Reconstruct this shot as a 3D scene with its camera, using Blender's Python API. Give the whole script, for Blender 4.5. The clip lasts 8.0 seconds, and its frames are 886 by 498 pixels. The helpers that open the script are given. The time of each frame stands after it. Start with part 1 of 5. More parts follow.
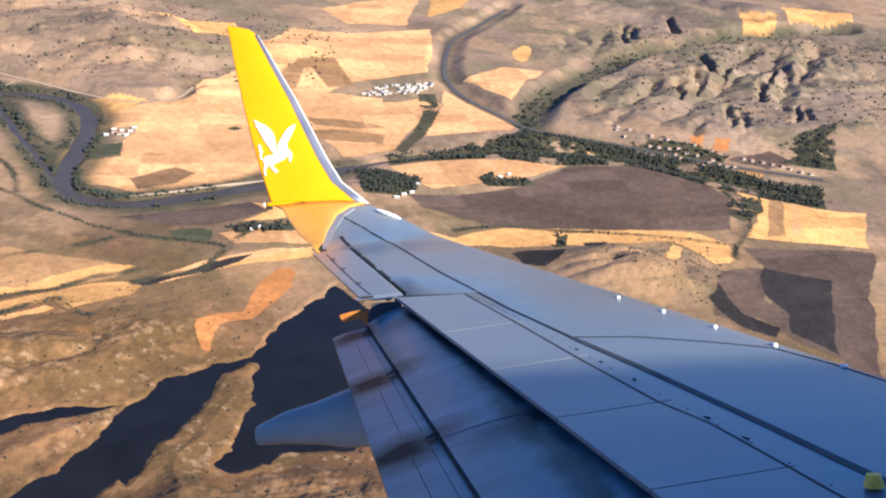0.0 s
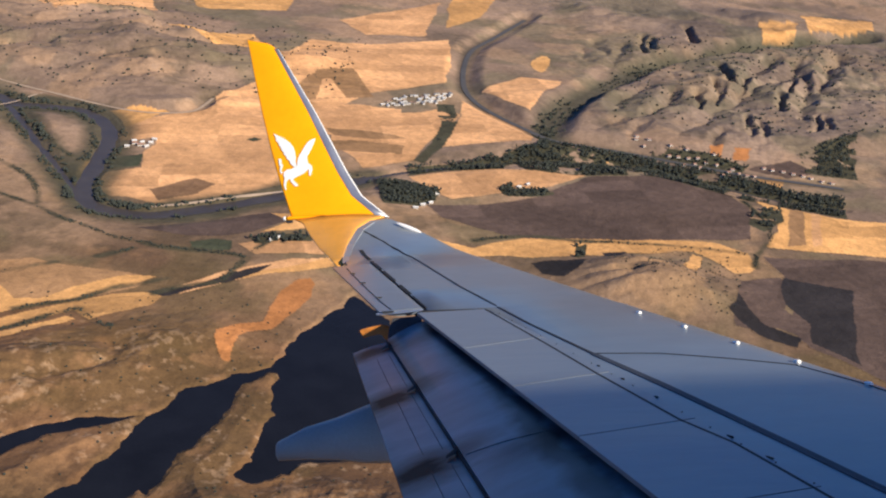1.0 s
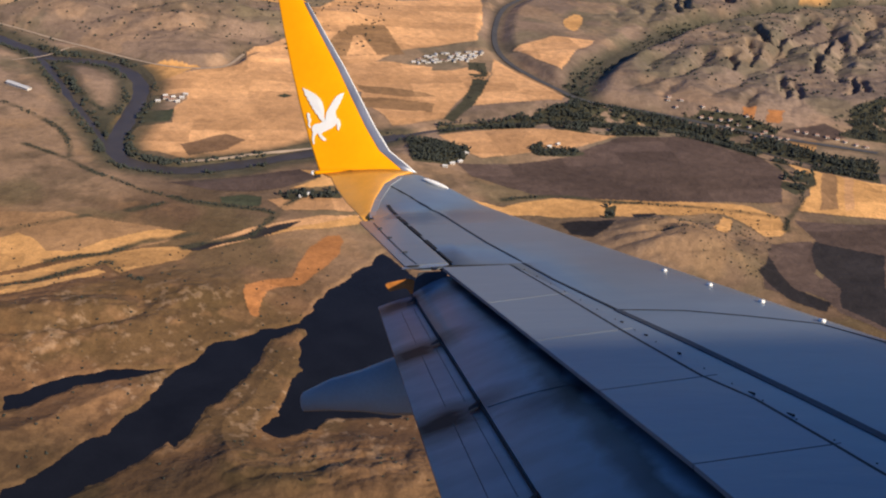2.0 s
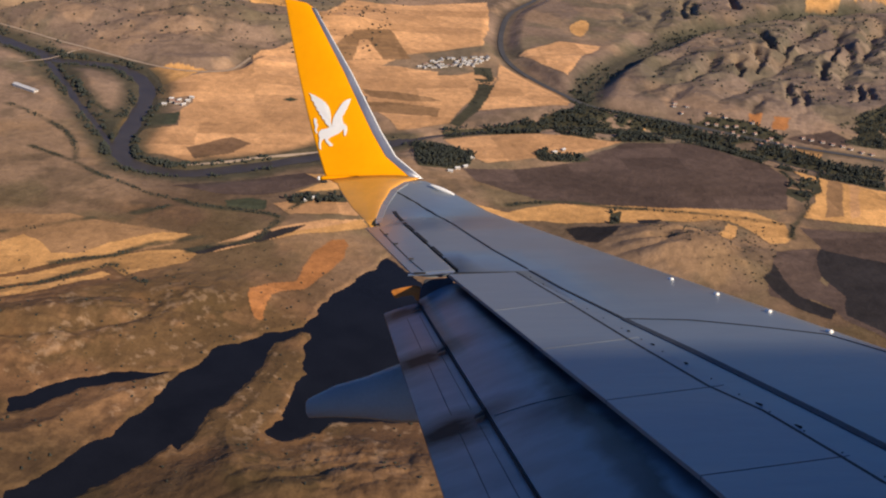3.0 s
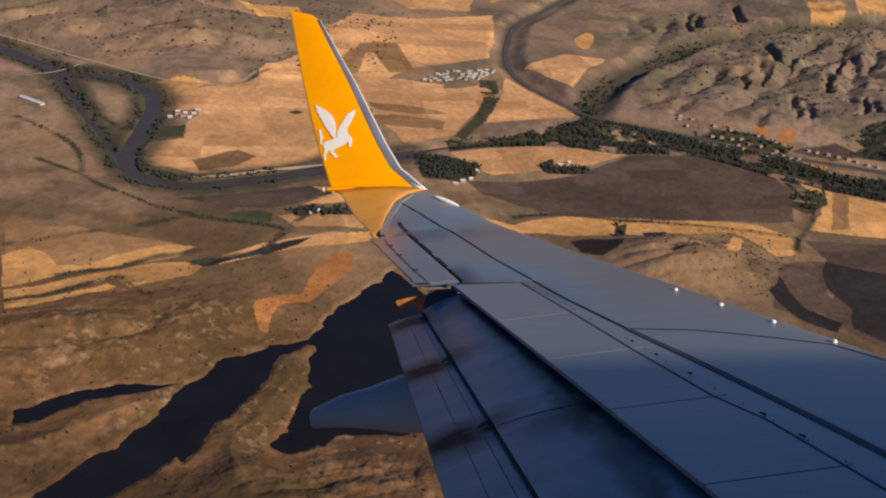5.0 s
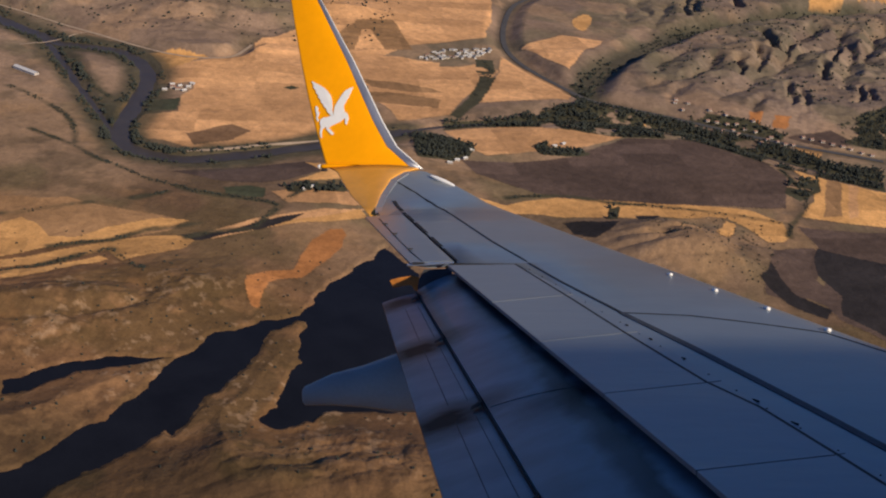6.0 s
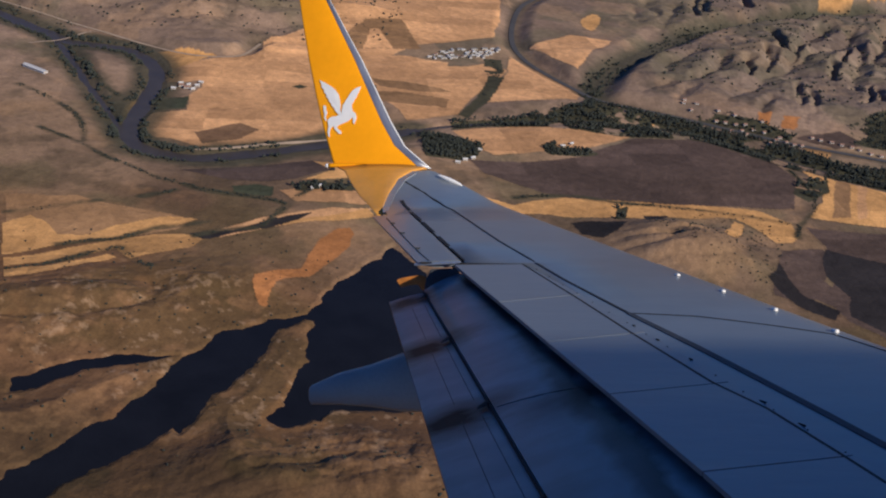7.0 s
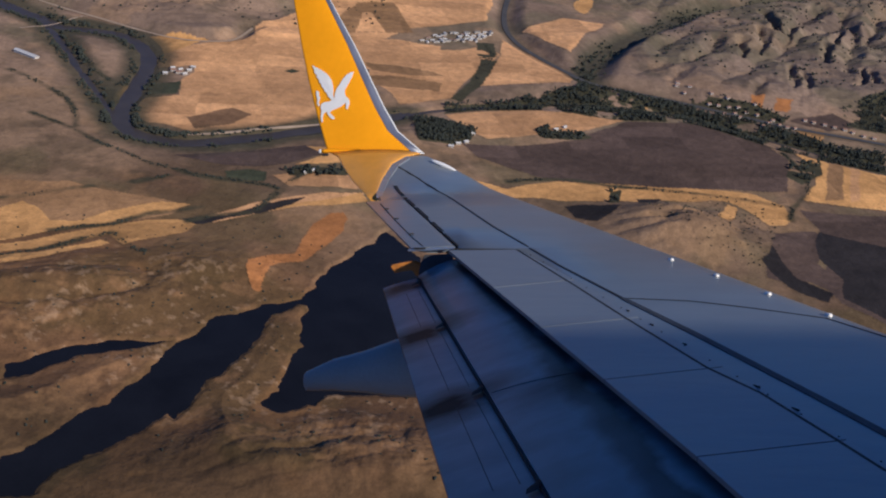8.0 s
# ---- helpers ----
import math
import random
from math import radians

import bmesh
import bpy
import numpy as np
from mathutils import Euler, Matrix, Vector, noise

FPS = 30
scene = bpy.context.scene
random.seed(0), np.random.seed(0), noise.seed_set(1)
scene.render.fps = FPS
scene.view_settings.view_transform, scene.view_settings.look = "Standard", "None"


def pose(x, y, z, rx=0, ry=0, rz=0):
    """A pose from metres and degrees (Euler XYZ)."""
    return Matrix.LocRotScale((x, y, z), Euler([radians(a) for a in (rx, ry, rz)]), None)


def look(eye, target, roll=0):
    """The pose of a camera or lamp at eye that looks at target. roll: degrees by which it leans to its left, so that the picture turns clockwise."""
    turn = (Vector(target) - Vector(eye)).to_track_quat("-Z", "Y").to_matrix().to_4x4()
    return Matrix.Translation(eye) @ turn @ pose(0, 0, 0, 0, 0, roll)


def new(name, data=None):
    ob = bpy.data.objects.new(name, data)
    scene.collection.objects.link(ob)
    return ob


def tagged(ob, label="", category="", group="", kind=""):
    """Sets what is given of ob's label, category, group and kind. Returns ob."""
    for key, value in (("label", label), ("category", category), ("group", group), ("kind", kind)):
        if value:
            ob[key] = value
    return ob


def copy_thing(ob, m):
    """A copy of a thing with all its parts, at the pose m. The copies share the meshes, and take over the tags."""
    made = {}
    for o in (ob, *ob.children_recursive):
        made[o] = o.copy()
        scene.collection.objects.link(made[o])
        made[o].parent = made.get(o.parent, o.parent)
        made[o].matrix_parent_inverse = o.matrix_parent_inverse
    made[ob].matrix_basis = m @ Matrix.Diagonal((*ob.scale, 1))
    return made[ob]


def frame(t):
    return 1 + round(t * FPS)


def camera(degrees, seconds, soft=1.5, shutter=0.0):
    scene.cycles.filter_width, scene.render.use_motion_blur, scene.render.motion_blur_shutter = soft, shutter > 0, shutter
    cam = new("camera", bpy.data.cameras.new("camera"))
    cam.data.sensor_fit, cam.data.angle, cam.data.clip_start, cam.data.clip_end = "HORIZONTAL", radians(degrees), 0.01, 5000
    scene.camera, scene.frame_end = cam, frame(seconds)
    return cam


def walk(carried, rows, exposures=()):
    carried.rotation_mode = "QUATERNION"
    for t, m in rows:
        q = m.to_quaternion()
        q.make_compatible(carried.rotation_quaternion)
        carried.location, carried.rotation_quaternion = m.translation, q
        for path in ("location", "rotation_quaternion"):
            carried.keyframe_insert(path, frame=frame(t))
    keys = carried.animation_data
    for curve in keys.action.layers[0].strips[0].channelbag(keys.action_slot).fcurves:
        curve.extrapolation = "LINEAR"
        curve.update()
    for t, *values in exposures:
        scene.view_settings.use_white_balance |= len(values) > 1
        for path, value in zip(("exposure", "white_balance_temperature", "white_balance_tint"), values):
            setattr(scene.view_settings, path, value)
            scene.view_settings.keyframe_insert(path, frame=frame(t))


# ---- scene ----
from mathutils.bvhtree import BVHTree

# The aircraft's own frame (x forward, y out along the port wing, z up), banked over the land.
SEAT = pose(36.127, -4.895, 675.505, -23.126, -10.522, 5.058)

cam = camera(42.0, 8.0, soft=2.1)
PATH = [
    (0.0, SEAT @ pose(-6.610, 1.513, 2.088, 88.94, 3.15, 6.67)),
    (0.3, SEAT @ pose(-6.589, 1.514, 2.085, 88.74, 1.00, 5.92)),
    (0.5, SEAT @ pose(-6.588, 1.513, 2.070, 90.23, 1.81, 5.65)),
    (0.7, SEAT @ pose(-6.633, 1.535, 2.128, 91.58, 2.85, 6.48)),
    (0.9, SEAT @ pose(-6.635, 1.499, 2.054, 89.61, 3.67, 5.70)),
    (1.0, SEAT @ pose(-6.622, 1.525, 2.133, 89.50, 3.24, 7.61)),
    (1.2, SEAT @ pose(-6.529, 1.498, 2.071, 89.89, 2.67, 10.43)),
    (1.5, SEAT @ pose(-6.605, 1.511, 2.078, 87.95, 3.20, 9.04)),
    (1.7, SEAT @ pose(-6.598, 1.512, 2.089, 87.41, 2.65, 9.05)),
    (2.8, SEAT @ pose(-6.607, 1.512, 2.107, 88.10, 2.23, 9.06)),
    (3.0, SEAT @ pose(-6.613, 1.518, 2.118, 87.77, 2.07, 9.30)),
    (3.5, SEAT @ pose(-6.607, 1.515, 2.097, 88.83, 2.48, 8.67)),
    (4.0, SEAT @ pose(-6.611, 1.519, 2.108, 88.36, 2.56, 9.14)),
    (4.2, SEAT @ pose(-6.606, 1.512, 2.105, 88.54, 2.49, 9.41)),
    (5.3, SEAT @ pose(-6.602, 1.504, 2.098, 88.18, 1.79, 9.54)),
    (5.5, SEAT @ pose(-6.617, 1.511, 2.102, 87.52, 1.34, 9.25)),
    (6.0, SEAT @ pose(-6.629, 1.520, 2.109, 87.35, 0.86, 9.24)),
    (6.5, SEAT @ pose(-6.625, 1.519, 2.110, 87.37, 0.89, 9.43)),
    (6.8, SEAT @ pose(-6.620, 1.515, 2.104, 87.50, 0.56, 9.57)),
    (7.0, SEAT @ pose(-6.625, 1.524, 2.110, 87.33, 0.66, 9.63)),
    (7.5, SEAT @ pose(-6.628, 1.524, 2.113, 87.23, 0.47, 9.57)),
    (8.0, SEAT @ pose(-6.628, 1.525, 2.124, 86.54, 0.91, 9.30)),
]
walk(cam, PATH, exposures=[(0.0, 1.42, 5950, 5), (0.3, 1.0, 6050, 6), (0.7, 0.85, 6150, 6), (1.0, 0.75, 6250, 7), (1.5, 0.6, 6400, 8), (3.0, 0.32, 6700, 10), (4.2, 0.2, 6850, 9), (5.5, 0.08, 6850, 10), (6.5, 0.0, 6200, 10), (8.0, -0.05, 5700, 10)])

# ---- daylight ----
SUN = Vector((0.746, -0.402, 0.531)).normalized()
world = bpy.data.worlds.new("sky")
scene.world = world
world.use_nodes = True
wn = world.node_tree
sky = wn.nodes.new("ShaderNodeTexSky")
sky.sky_type = "NISHITA"
sky.sun_disc = False
sky.sun_elevation = math.asin(SUN.z)
sky.sun_rotation = math.atan2(SUN.x, SUN.y)
sky.altitude = 1500
sky.air_density = 1.0
sky.dust_density = 0.1
sky.ozone_density = 6.0
deep = wn.nodes.new("ShaderNodeMix")
deep.data_type, deep.blend_type = "RGBA", "MULTIPLY"
deep.inputs["Factor"].default_value = 1
deep.inputs["B"].default_value = (0.54, 0.88, 1.32, 1)
wn.links.new(sky.outputs[0], deep.inputs["A"])
wn.links.new(deep.outputs["Result"], wn.nodes["Background"].inputs[0])
wn.nodes["Background"].inputs[1].default_value = 0.065
lamp = bpy.data.lights.new("sun", "SUN")
lamp.energy, lamp.angle, lamp.color = 4.8, radians(1.1), (1.0, 0.84, 0.64)
sun = new("sun", lamp)
sun.matrix_world = look(SUN * 900, (0, 0, 0))


# ---- materials ----
def material(name, color, rough=0.6, metal=0.0, var=0.12, scale=6.0, bump=0.0, fine=40.0, streak=None, dark=None):
    """A surface with a coarse and a fine variation, and relief."""
    m = bpy.data.materials.new(name)
    m.use_nodes = True
    n, l = m.node_tree.nodes, m.node_tree.links
    b = n["Principled BSDF"]
    b.inputs["Roughness"].default_value, b.inputs["Metallic"].default_value = rough, metal
    tc = n.new("ShaderNodeTexCoord")
    mp = n.new("ShaderNodeMapping")
    l.new(tc.outputs["Object"], mp.inputs[0])
    if streak:
        mp.inputs["Scale"].default_value = streak
    a, f = n.new("ShaderNodeTexNoise"), n.new("ShaderNodeTexNoise")
    a.inputs["Scale"].default_value, f.inputs["Scale"].default_value = scale, fine
    a.inputs["Detail"].default_value = 5
    for t in (a, f):
        l.new(mp.outputs[0], t.inputs["Vector"])
    add = n.new("ShaderNodeMath")
    add.operation = "MULTIPLY_ADD"
    l.new(f.outputs[0], add.inputs[0])
    add.inputs[1].default_value = 0.4
    l.new(a.outputs[0], add.inputs[2])
    ramp = n.new("ShaderNodeValToRGB")
    lo = dark or [c * (1 - var) for c in color]
    hi = [min(1, c * (1 + var)) for c in color]
    ramp.color_ramp.elements[0].position, ramp.color_ramp.elements[1].position = 0.48, 0.92
    ramp.color_ramp.elements[0].color, ramp.color_ramp.elements[1].color = (*lo, 1), (*hi, 1)
    l.new(add.outputs[0], ramp.inputs[0])
    l.new(ramp.outputs[0], b.inputs["Base Color"])
    rr = n.new("ShaderNodeMapRange")
    rr.inputs["To Min"].default_value, rr.inputs["To Max"].default_value = max(0.02, rough - 0.08), min(1, rough + 0.1)
    l.new(a.outputs[0], rr.inputs["Value"])
    l.new(rr.outputs[0], b.inputs["Roughness"])
    if bump:
        bp = n.new("ShaderNodeBump")
        bp.inputs["Strength"].default_value, bp.inputs["Distance"].default_value = 0.5, bump
        l.new(add.outputs[0], bp.inputs["Height"])
        l.new(bp.outputs[0], b.inputs["Normal"])
    return m


# broad mottling in the wing colour stands in for soft reflections
WING = material("wing_paint", (0.165, 0.188, 0.212), 0.30, 0.0, 0.17, 0.55, bump=0.012, fine=4, streak=(0.6, 1, 1))
PANEL = material("panel_paint", (0.165, 0.19, 0.22), 0.34, 0.0, 0.09, 1.2, bump=0.012, fine=7, streak=(0.4, 1, 1))
# fore flap: the blue of sky-lit shade is put into the base colour
FLAP = material("flap_paint_shade_blue", (0.075, 0.145, 0.205), 0.40, 0.0, 0.12, 1.1, fine=6, streak=(0.7, 0.6, 1), dark=(0.052, 0.094, 0.130))


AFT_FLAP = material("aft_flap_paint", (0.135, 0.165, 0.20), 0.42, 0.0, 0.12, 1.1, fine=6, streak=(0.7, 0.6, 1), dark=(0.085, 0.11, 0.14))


def soot_and_cove_shadow(m, spots):
    """Soot blown aft of the flap tracks: blurred matt stains round a few places. Also paints the cove's shadow."""
    n, l = m.node_tree.nodes, m.node_tree.links
    b = n["Principled BSDF"]
    tc, wob, blot = n.new("ShaderNodeTexCoord"), n.new("ShaderNodeTexNoise"), n.new("ShaderNodeTexNoise")
    wob.inputs["Scale"].default_value, blot.inputs["Scale"].default_value = 7, 2.2
    wob.inputs["Detail"].default_value = blot.inputs["Detail"].default_value = 5
    drag = n.new("ShaderNodeMapping")
    drag.inputs["Scale"].default_value = (0.6, 1.3, 0.6)
    l.new(tc.outputs["Object"], drag.inputs[0])
    l.new(drag.outputs[0], wob.inputs["Vector"])
    l.new(tc.outputs["Object"], blot.inputs["Vector"])
    clean = None

    def times(value):
        nonlocal clean
        if clean is None:
            clean = value
            return
        x = n.new("ShaderNodeMath")
        x.operation = "MULTIPLY"
        l.new(clean, x.inputs[0])
        l.new(value, x.inputs[1])
        clean = x.outputs[0]

    for x, y, z, reach, floor_ in spots:
        sub = n.new("ShaderNodeVectorMath")
        sub.operation = "SUBTRACT"
        l.new(tc.outputs["Object"], sub.inputs[0])
        sub.inputs[1].default_value = (x, y, z)
        mul = n.new("ShaderNodeVectorMath")
        mul.operation = "MULTIPLY"
        l.new(sub.outputs[0], mul.inputs[0])
        mul.inputs[1].default_value = (0.75, 1.1, 0.6)
        ln = n.new("ShaderNodeVectorMath")
        ln.operation = "LENGTH"
        l.new(mul.outputs[0], ln.inputs[0])
        add = n.new("ShaderNodeMath")
        add.operation = "MULTIPLY_ADD"
        l.new(wob.outputs[0], add.inputs[0])
        add.inputs[1].default_value = 0.22
        l.new(ln.outputs["Value"], add.inputs[2])
        r = n.new("ShaderNodeMapRange")
        r.inputs["From Min"].default_value, r.inputs["From Max"].default_value = 0.20, reach * 1.6
        r.inputs["To Min"].default_value, r.inputs["To Max"].default_value = floor_, 1.0
        l.new(add.outputs[0], r.inputs["Value"])
        times(r.outputs[0])
    # soot and the cove's shadow, painted as one band behind the spoilers' trailing edge
    dot = n.new("ShaderNodeVectorMath")
    dot.operation = "DOT_PRODUCT"
    l.new(tc.outputs["Object"], dot.inputs[0])
    dot.inputs[1].default_value = (-1, -0.345, 0)
    band = n.new("ShaderNodeMath")
    band.operation = "MULTIPLY_ADD"
    l.new(blot.outputs[0], band.inputs[0])
    band.inputs[1].default_value = -0.36
    l.new(dot.outputs["Value"], band.inputs[2])
    span = n.new("ShaderNodeMapRange")
    span.inputs["From Min"].default_value, span.inputs["From Max"].default_value = 3.60, 4.30
    l.new(band.outputs[0], span.inputs["Value"])
    r = n.new("ShaderNodeValToRGB")
    e = r.color_ramp.elements
    e[0].position, e[0].color = 0.0, (0.7, 0.7, 0.7, 1)
    e[1].position, e[1].color = 0.52, (1, 1, 1, 1)
    for at, v in ((0.12, 0.9), (0.22, 0.28), (0.36, 0.38)):
        s = e.new(at)
        s.color = (v, v, v, 1)
    l.new(span.outputs[0], r.inputs[0])
    times(r.outputs[0])
    # thin runs of grime along the airflow
    run, runs, pale = n.new("ShaderNodeMapping"), n.new("ShaderNodeTexNoise"), n.new("ShaderNodeMapRange")
    run.inputs["Scale"].default_value = (0.5, 1.6, 0.5)
    runs.inputs["Scale"].default_value, runs.inputs["Detail"].default_value = 2.2, 5
    l.new(tc.outputs["Object"], run.inputs[0])
    l.new(run.outputs[0], runs.inputs["Vector"])
    l.new(runs.outputs[0], pale.inputs["Value"])
    pale.inputs["From Min"].default_value, pale.inputs["From Max"].default_value = 0.33, 0.66
    pale.inputs["To Min"].default_value, pale.inputs["To Max"].default_value = 0.82, 1.14
    times(pale.outputs[0])
    x = n.new("ShaderNodeMix")
    x.data_type, x.blend_type = "RGBA", "MULTIPLY"
    x.inputs["Factor"].default_value = 1
    l.new(b.inputs["Base Color"].links[0].from_socket, x.inputs["A"])
    l.new(clean, x.inputs["B"])
    l.new(x.outputs["Result"], b.inputs["Base Color"])
    dull = n.new("ShaderNodeMath")
    dull.operation = "MULTIPLY"
    l.new(clean, dull.inputs[0])
    dull.inputs[1].default_value = 0.5
    l.new(dull.outputs[0], b.inputs["Specular IOR Level"])


for paint in (FLAP, AFT_FLAP):
    soot_and_cove_shadow(paint, [(-8.76, 11.98, 1.15, 0.26, 0.1), (-8.33, 10.54, 0.91, 0.32, 0.06), (-7.85, 9.02, 0.66, 0.34, 0.06), (-7.0, 8.75, 0.75, 0.34, 0.35), (-8.2, 11.75, 1.3, 0.26, 0.5)])
ORANGE = material("orange_paint", (0.94, 0.37, 0.002), 0.36, 0.0, 0.05, 2, fine=12)
ORANGE.node_tree.nodes["Principled BSDF"].inputs["Specular IOR Level"].default_value = 0.15
WHITE = material("white_paint", (0.80, 0.80, 0.78), 0.4, 0.0, 0.04, 8)
ALLOY = material("bare_alloy", (0.50, 0.51, 0.53), 0.36, 0.85, 0.08, 4, streak=(1, 1, 0.3))
SEAL = material("dark_sealant", (0.035, 0.036, 0.04), 0.7, 0.0, 0.2, 12)
WALK = material("walkway_paint", (0.06, 0.066, 0.078), 0.6, 0.0, 0.25, 5)
# near-black for sooty fittings, and for shade painted into gaps and slots
SOOT_AND_SHADE = material("soot_and_shade_metal", (0.03, 0.03, 0.033), 0.75, 0.0, 0.4, 6)
FAIRING = material("fairing_paint", (0.27, 0.265, 0.26), 0.5, 0.0, 0.12, 2)
LENS = material("light_lens", (0.85, 0.85, 0.83), 0.12, 0.0, 0.02, 10)
SKIN = material("fuselage_paint", (0.70, 0.70, 0.70), 0.4, 0.0, 0.05, 1)
BRASS = material("yellow_hook", (0.75, 0.52, 0.06), 0.45, 0.0, 0.1, 20)
# glossy near-black that paints the shadow lying in the ravine
RAVINE_SHADE = material("ravine_shade", (0.010, 0.011, 0.015), 0.14, 0.0, 0.2, 0.02, bump=0.15, fine=0.4)
SILT = material("silty_river", (0.058, 0.050, 0.047), 0.35, 0.0, 0.18, 0.03, bump=0.1, fine=0.5)
TARMAC = material("worn_asphalt", (0.060, 0.058, 0.060), 0.9, 0.0, 0.2, 0.05, fine=0.6)
DIRT = material("pale_dirt", (0.36, 0.27, 0.19), 0.95, 0.0, 0.2, 0.05, fine=0.6)
LEAF = material("dark_foliage", (0.026, 0.031, 0.024), 0.9, 0.0, 0.4, 0.03, fine=0.5, dark=(0.016, 0.020, 0.015))
BARK = material("bark", (0.12, 0.085, 0.06), 0.9, 0.0, 0.2, 2)
PLASTER = material("pale_plaster", (0.50, 0.46, 0.41), 0.8, 0.0, 0.12, 0.4)
TILE = material("clay_roof", (0.26, 0.15, 0.11), 0.85, 0.0, 0.2, 0.7)
TIN = material("white_sheet_roof", (0.55, 0.54, 0.52), 0.5, 0.0, 0.1, 0.5)
GLASS = material("window_glass", (0.03, 0.035, 0.04), 0.1, 0.0, 0.1, 1)


def ground_material():
    m = bpy.data.materials.new("dry_land")
    m.use_nodes = True
    n, l = m.node_tree.nodes, m.node_tree.links
    b = n["Principled BSDF"]
    b.inputs["Roughness"].default_value = 0.95
    b.inputs["Specular IOR Level"].default_value = 0.15
    at = n.new("ShaderNodeAttribute")
    at.attribute_name = "cover"
    tc = n.new("ShaderNodeTexCoord")
    col = at.outputs["Color"]
    noises = []
    for scale, lo, hi in ((0.012, 0.84, 1.15), (0.075, 0.80, 1.18), (0.35, 0.86, 1.13)):
        t = n.new("ShaderNodeTexNoise")
        t.inputs["Scale"].default_value, t.inputs["Detail"].default_value = scale, 6
        t.inputs["Roughness"].default_value = 0.62
        l.new(tc.outputs["Object"], t.inputs["Vector"])
        r = n.new("ShaderNodeMapRange")
        r.inputs["From Min"].default_value, r.inputs["From Max"].default_value = 0.3, 0.7
        r.inputs["To Min"].default_value, r.inputs["To Max"].default_value = lo, hi
        l.new(t.outputs[0], r.inputs["Value"])
        x = n.new("ShaderNodeMix")
        x.data_type, x.blend_type = "RGBA", "MULTIPLY"
        x.inputs["Factor"].default_value = 1
        l.new(col, x.inputs["A"])
        l.new(r.outputs[0], x.inputs["B"])
        col = x.outputs["Result"]
        noises.append(t)
    l.new(col, b.inputs["Base Color"])
    bp = n.new("ShaderNodeBump")
    bp.inputs["Strength"].default_value, bp.inputs["Distance"].default_value = 0.7, 3.0
    l.new(noises[1].outputs[0], bp.inputs["Height"])
    l.new(bp.outputs[0], b.inputs["Normal"])
    return m


LAND = ground_material()
for m in (SEAL, WALK, SOOT_AND_SHADE):
    m.node_tree.nodes["Principled BSDF"].inputs["Specular IOR Level"].default_value = 0.12
for m, s in ((RAVINE_SHADE, 0.08), (SILT, 0.08)):
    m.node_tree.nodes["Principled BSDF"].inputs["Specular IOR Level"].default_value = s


# ---- small builders ----
def mesh_from(name, verts, faces, mat, smooth=True, sharp=0):
    me = bpy.data.meshes.new(name)
    me.from_pydata([tuple(v) for v in verts], [], faces)
    me.materials.append(mat)
    if smooth:
        me.polygons.foreach_set("use_smooth", [True] * len(me.polygons))
    me.update()
    if sharp:
        me.set_sharp_from_angle(angle=radians(sharp))
    return me


def part(name, me, parent, label=""):
    """One mesh object under a thing or a part."""
    ob = new(name, me)
    ob.parent = parent
    if label:
        ob["label"] = label
    return ob


def from_bm(name, bm, mat):
    me = bpy.data.meshes.new(name)
    bmesh.ops.recalc_face_normals(bm, faces=bm.faces)
    bm.to_mesh(me)
    bm.free()
    me.materials.append(mat)
    return me


def slab(outline, normal, thick, bevel=0.0):
    """A plate: the outline is its upper face, it reaches thick below."""
    bm = bmesh.new()
    nv = Vector(normal).normalized()
    top = [bm.verts.new(Vector(p)) for p in outline]
    low = [bm.verts.new(Vector(p) - nv * thick) for p in outline]
    bm.faces.new(top)
    bm.faces.new(low[::-1])
    k = len(top)
    for i in range(k):
        bm.faces.new((top[i], low[i], low[(i + 1) % k], top[(i + 1) % k]))
    if bevel:
        bmesh.ops.bevel(bm, geom=bm.edges[:], offset=bevel, segments=1, affect="EDGES")
    return bm


def box(bm, cx, cy, cz, sx, sy, sz, turn=0.0):
    m = Matrix.Translation((cx, cy, cz)) @ Matrix.Rotation(turn, 4, "Z") @ Matrix.Diagonal((sx, sy, sz, 1))
    bmesh.ops.create_cube(bm, size=1, matrix=m)


# ---- the aircraft ----
airplane = new("airplane")
airplane.matrix_world = SEAT
tagged(airplane, "grey airliner wing with orange winglet and extended flaps", "airplane")
DIHEDRAL = math.tan(radians(8))
UP = Vector((0, -DIHEDRAL, 1)).normalized()


def zs(y):
    return DIHEDRAL * (y - 1.88)


def on(x, y, lift=0.0):
    return Vector((x, y, zs(y))) + UP * lift


def lead(y):
    return -0.52 * y


def spoiler_hinge(y):
    return -5.63 - 0.4325 * (y - 7.49)


def spoiler_edge(y):
    """The inner panels end a little further forward than the outer ones."""
    return -6.80 - 0.402 * (y - 8.41) if y > 8.4 else -6.765 - 0.371 * (y - 8.41)


def aileron_hinge(y):
    return -8.28 - 0.366 * (y - 12.4)


# chord fraction from the nose and height over the upper plane, in chords of 3 m
UPPER = [(1.0, 0.0), (0.85, 0.003), (0.7, 0.005), (0.5, 0.006), (0.3, 0.005), (0.16, 0.003), (0.08, 0.0), (0.035, -0.006), (0.012, -0.016), (0.0, -0.034)]
LOWER = [(0.012, -0.056), (0.05, -0.075), (0.15, -0.10), (0.35, -0.115), (0.6, -0.10), (0.85, -0.06), (1.0, -0.035)]


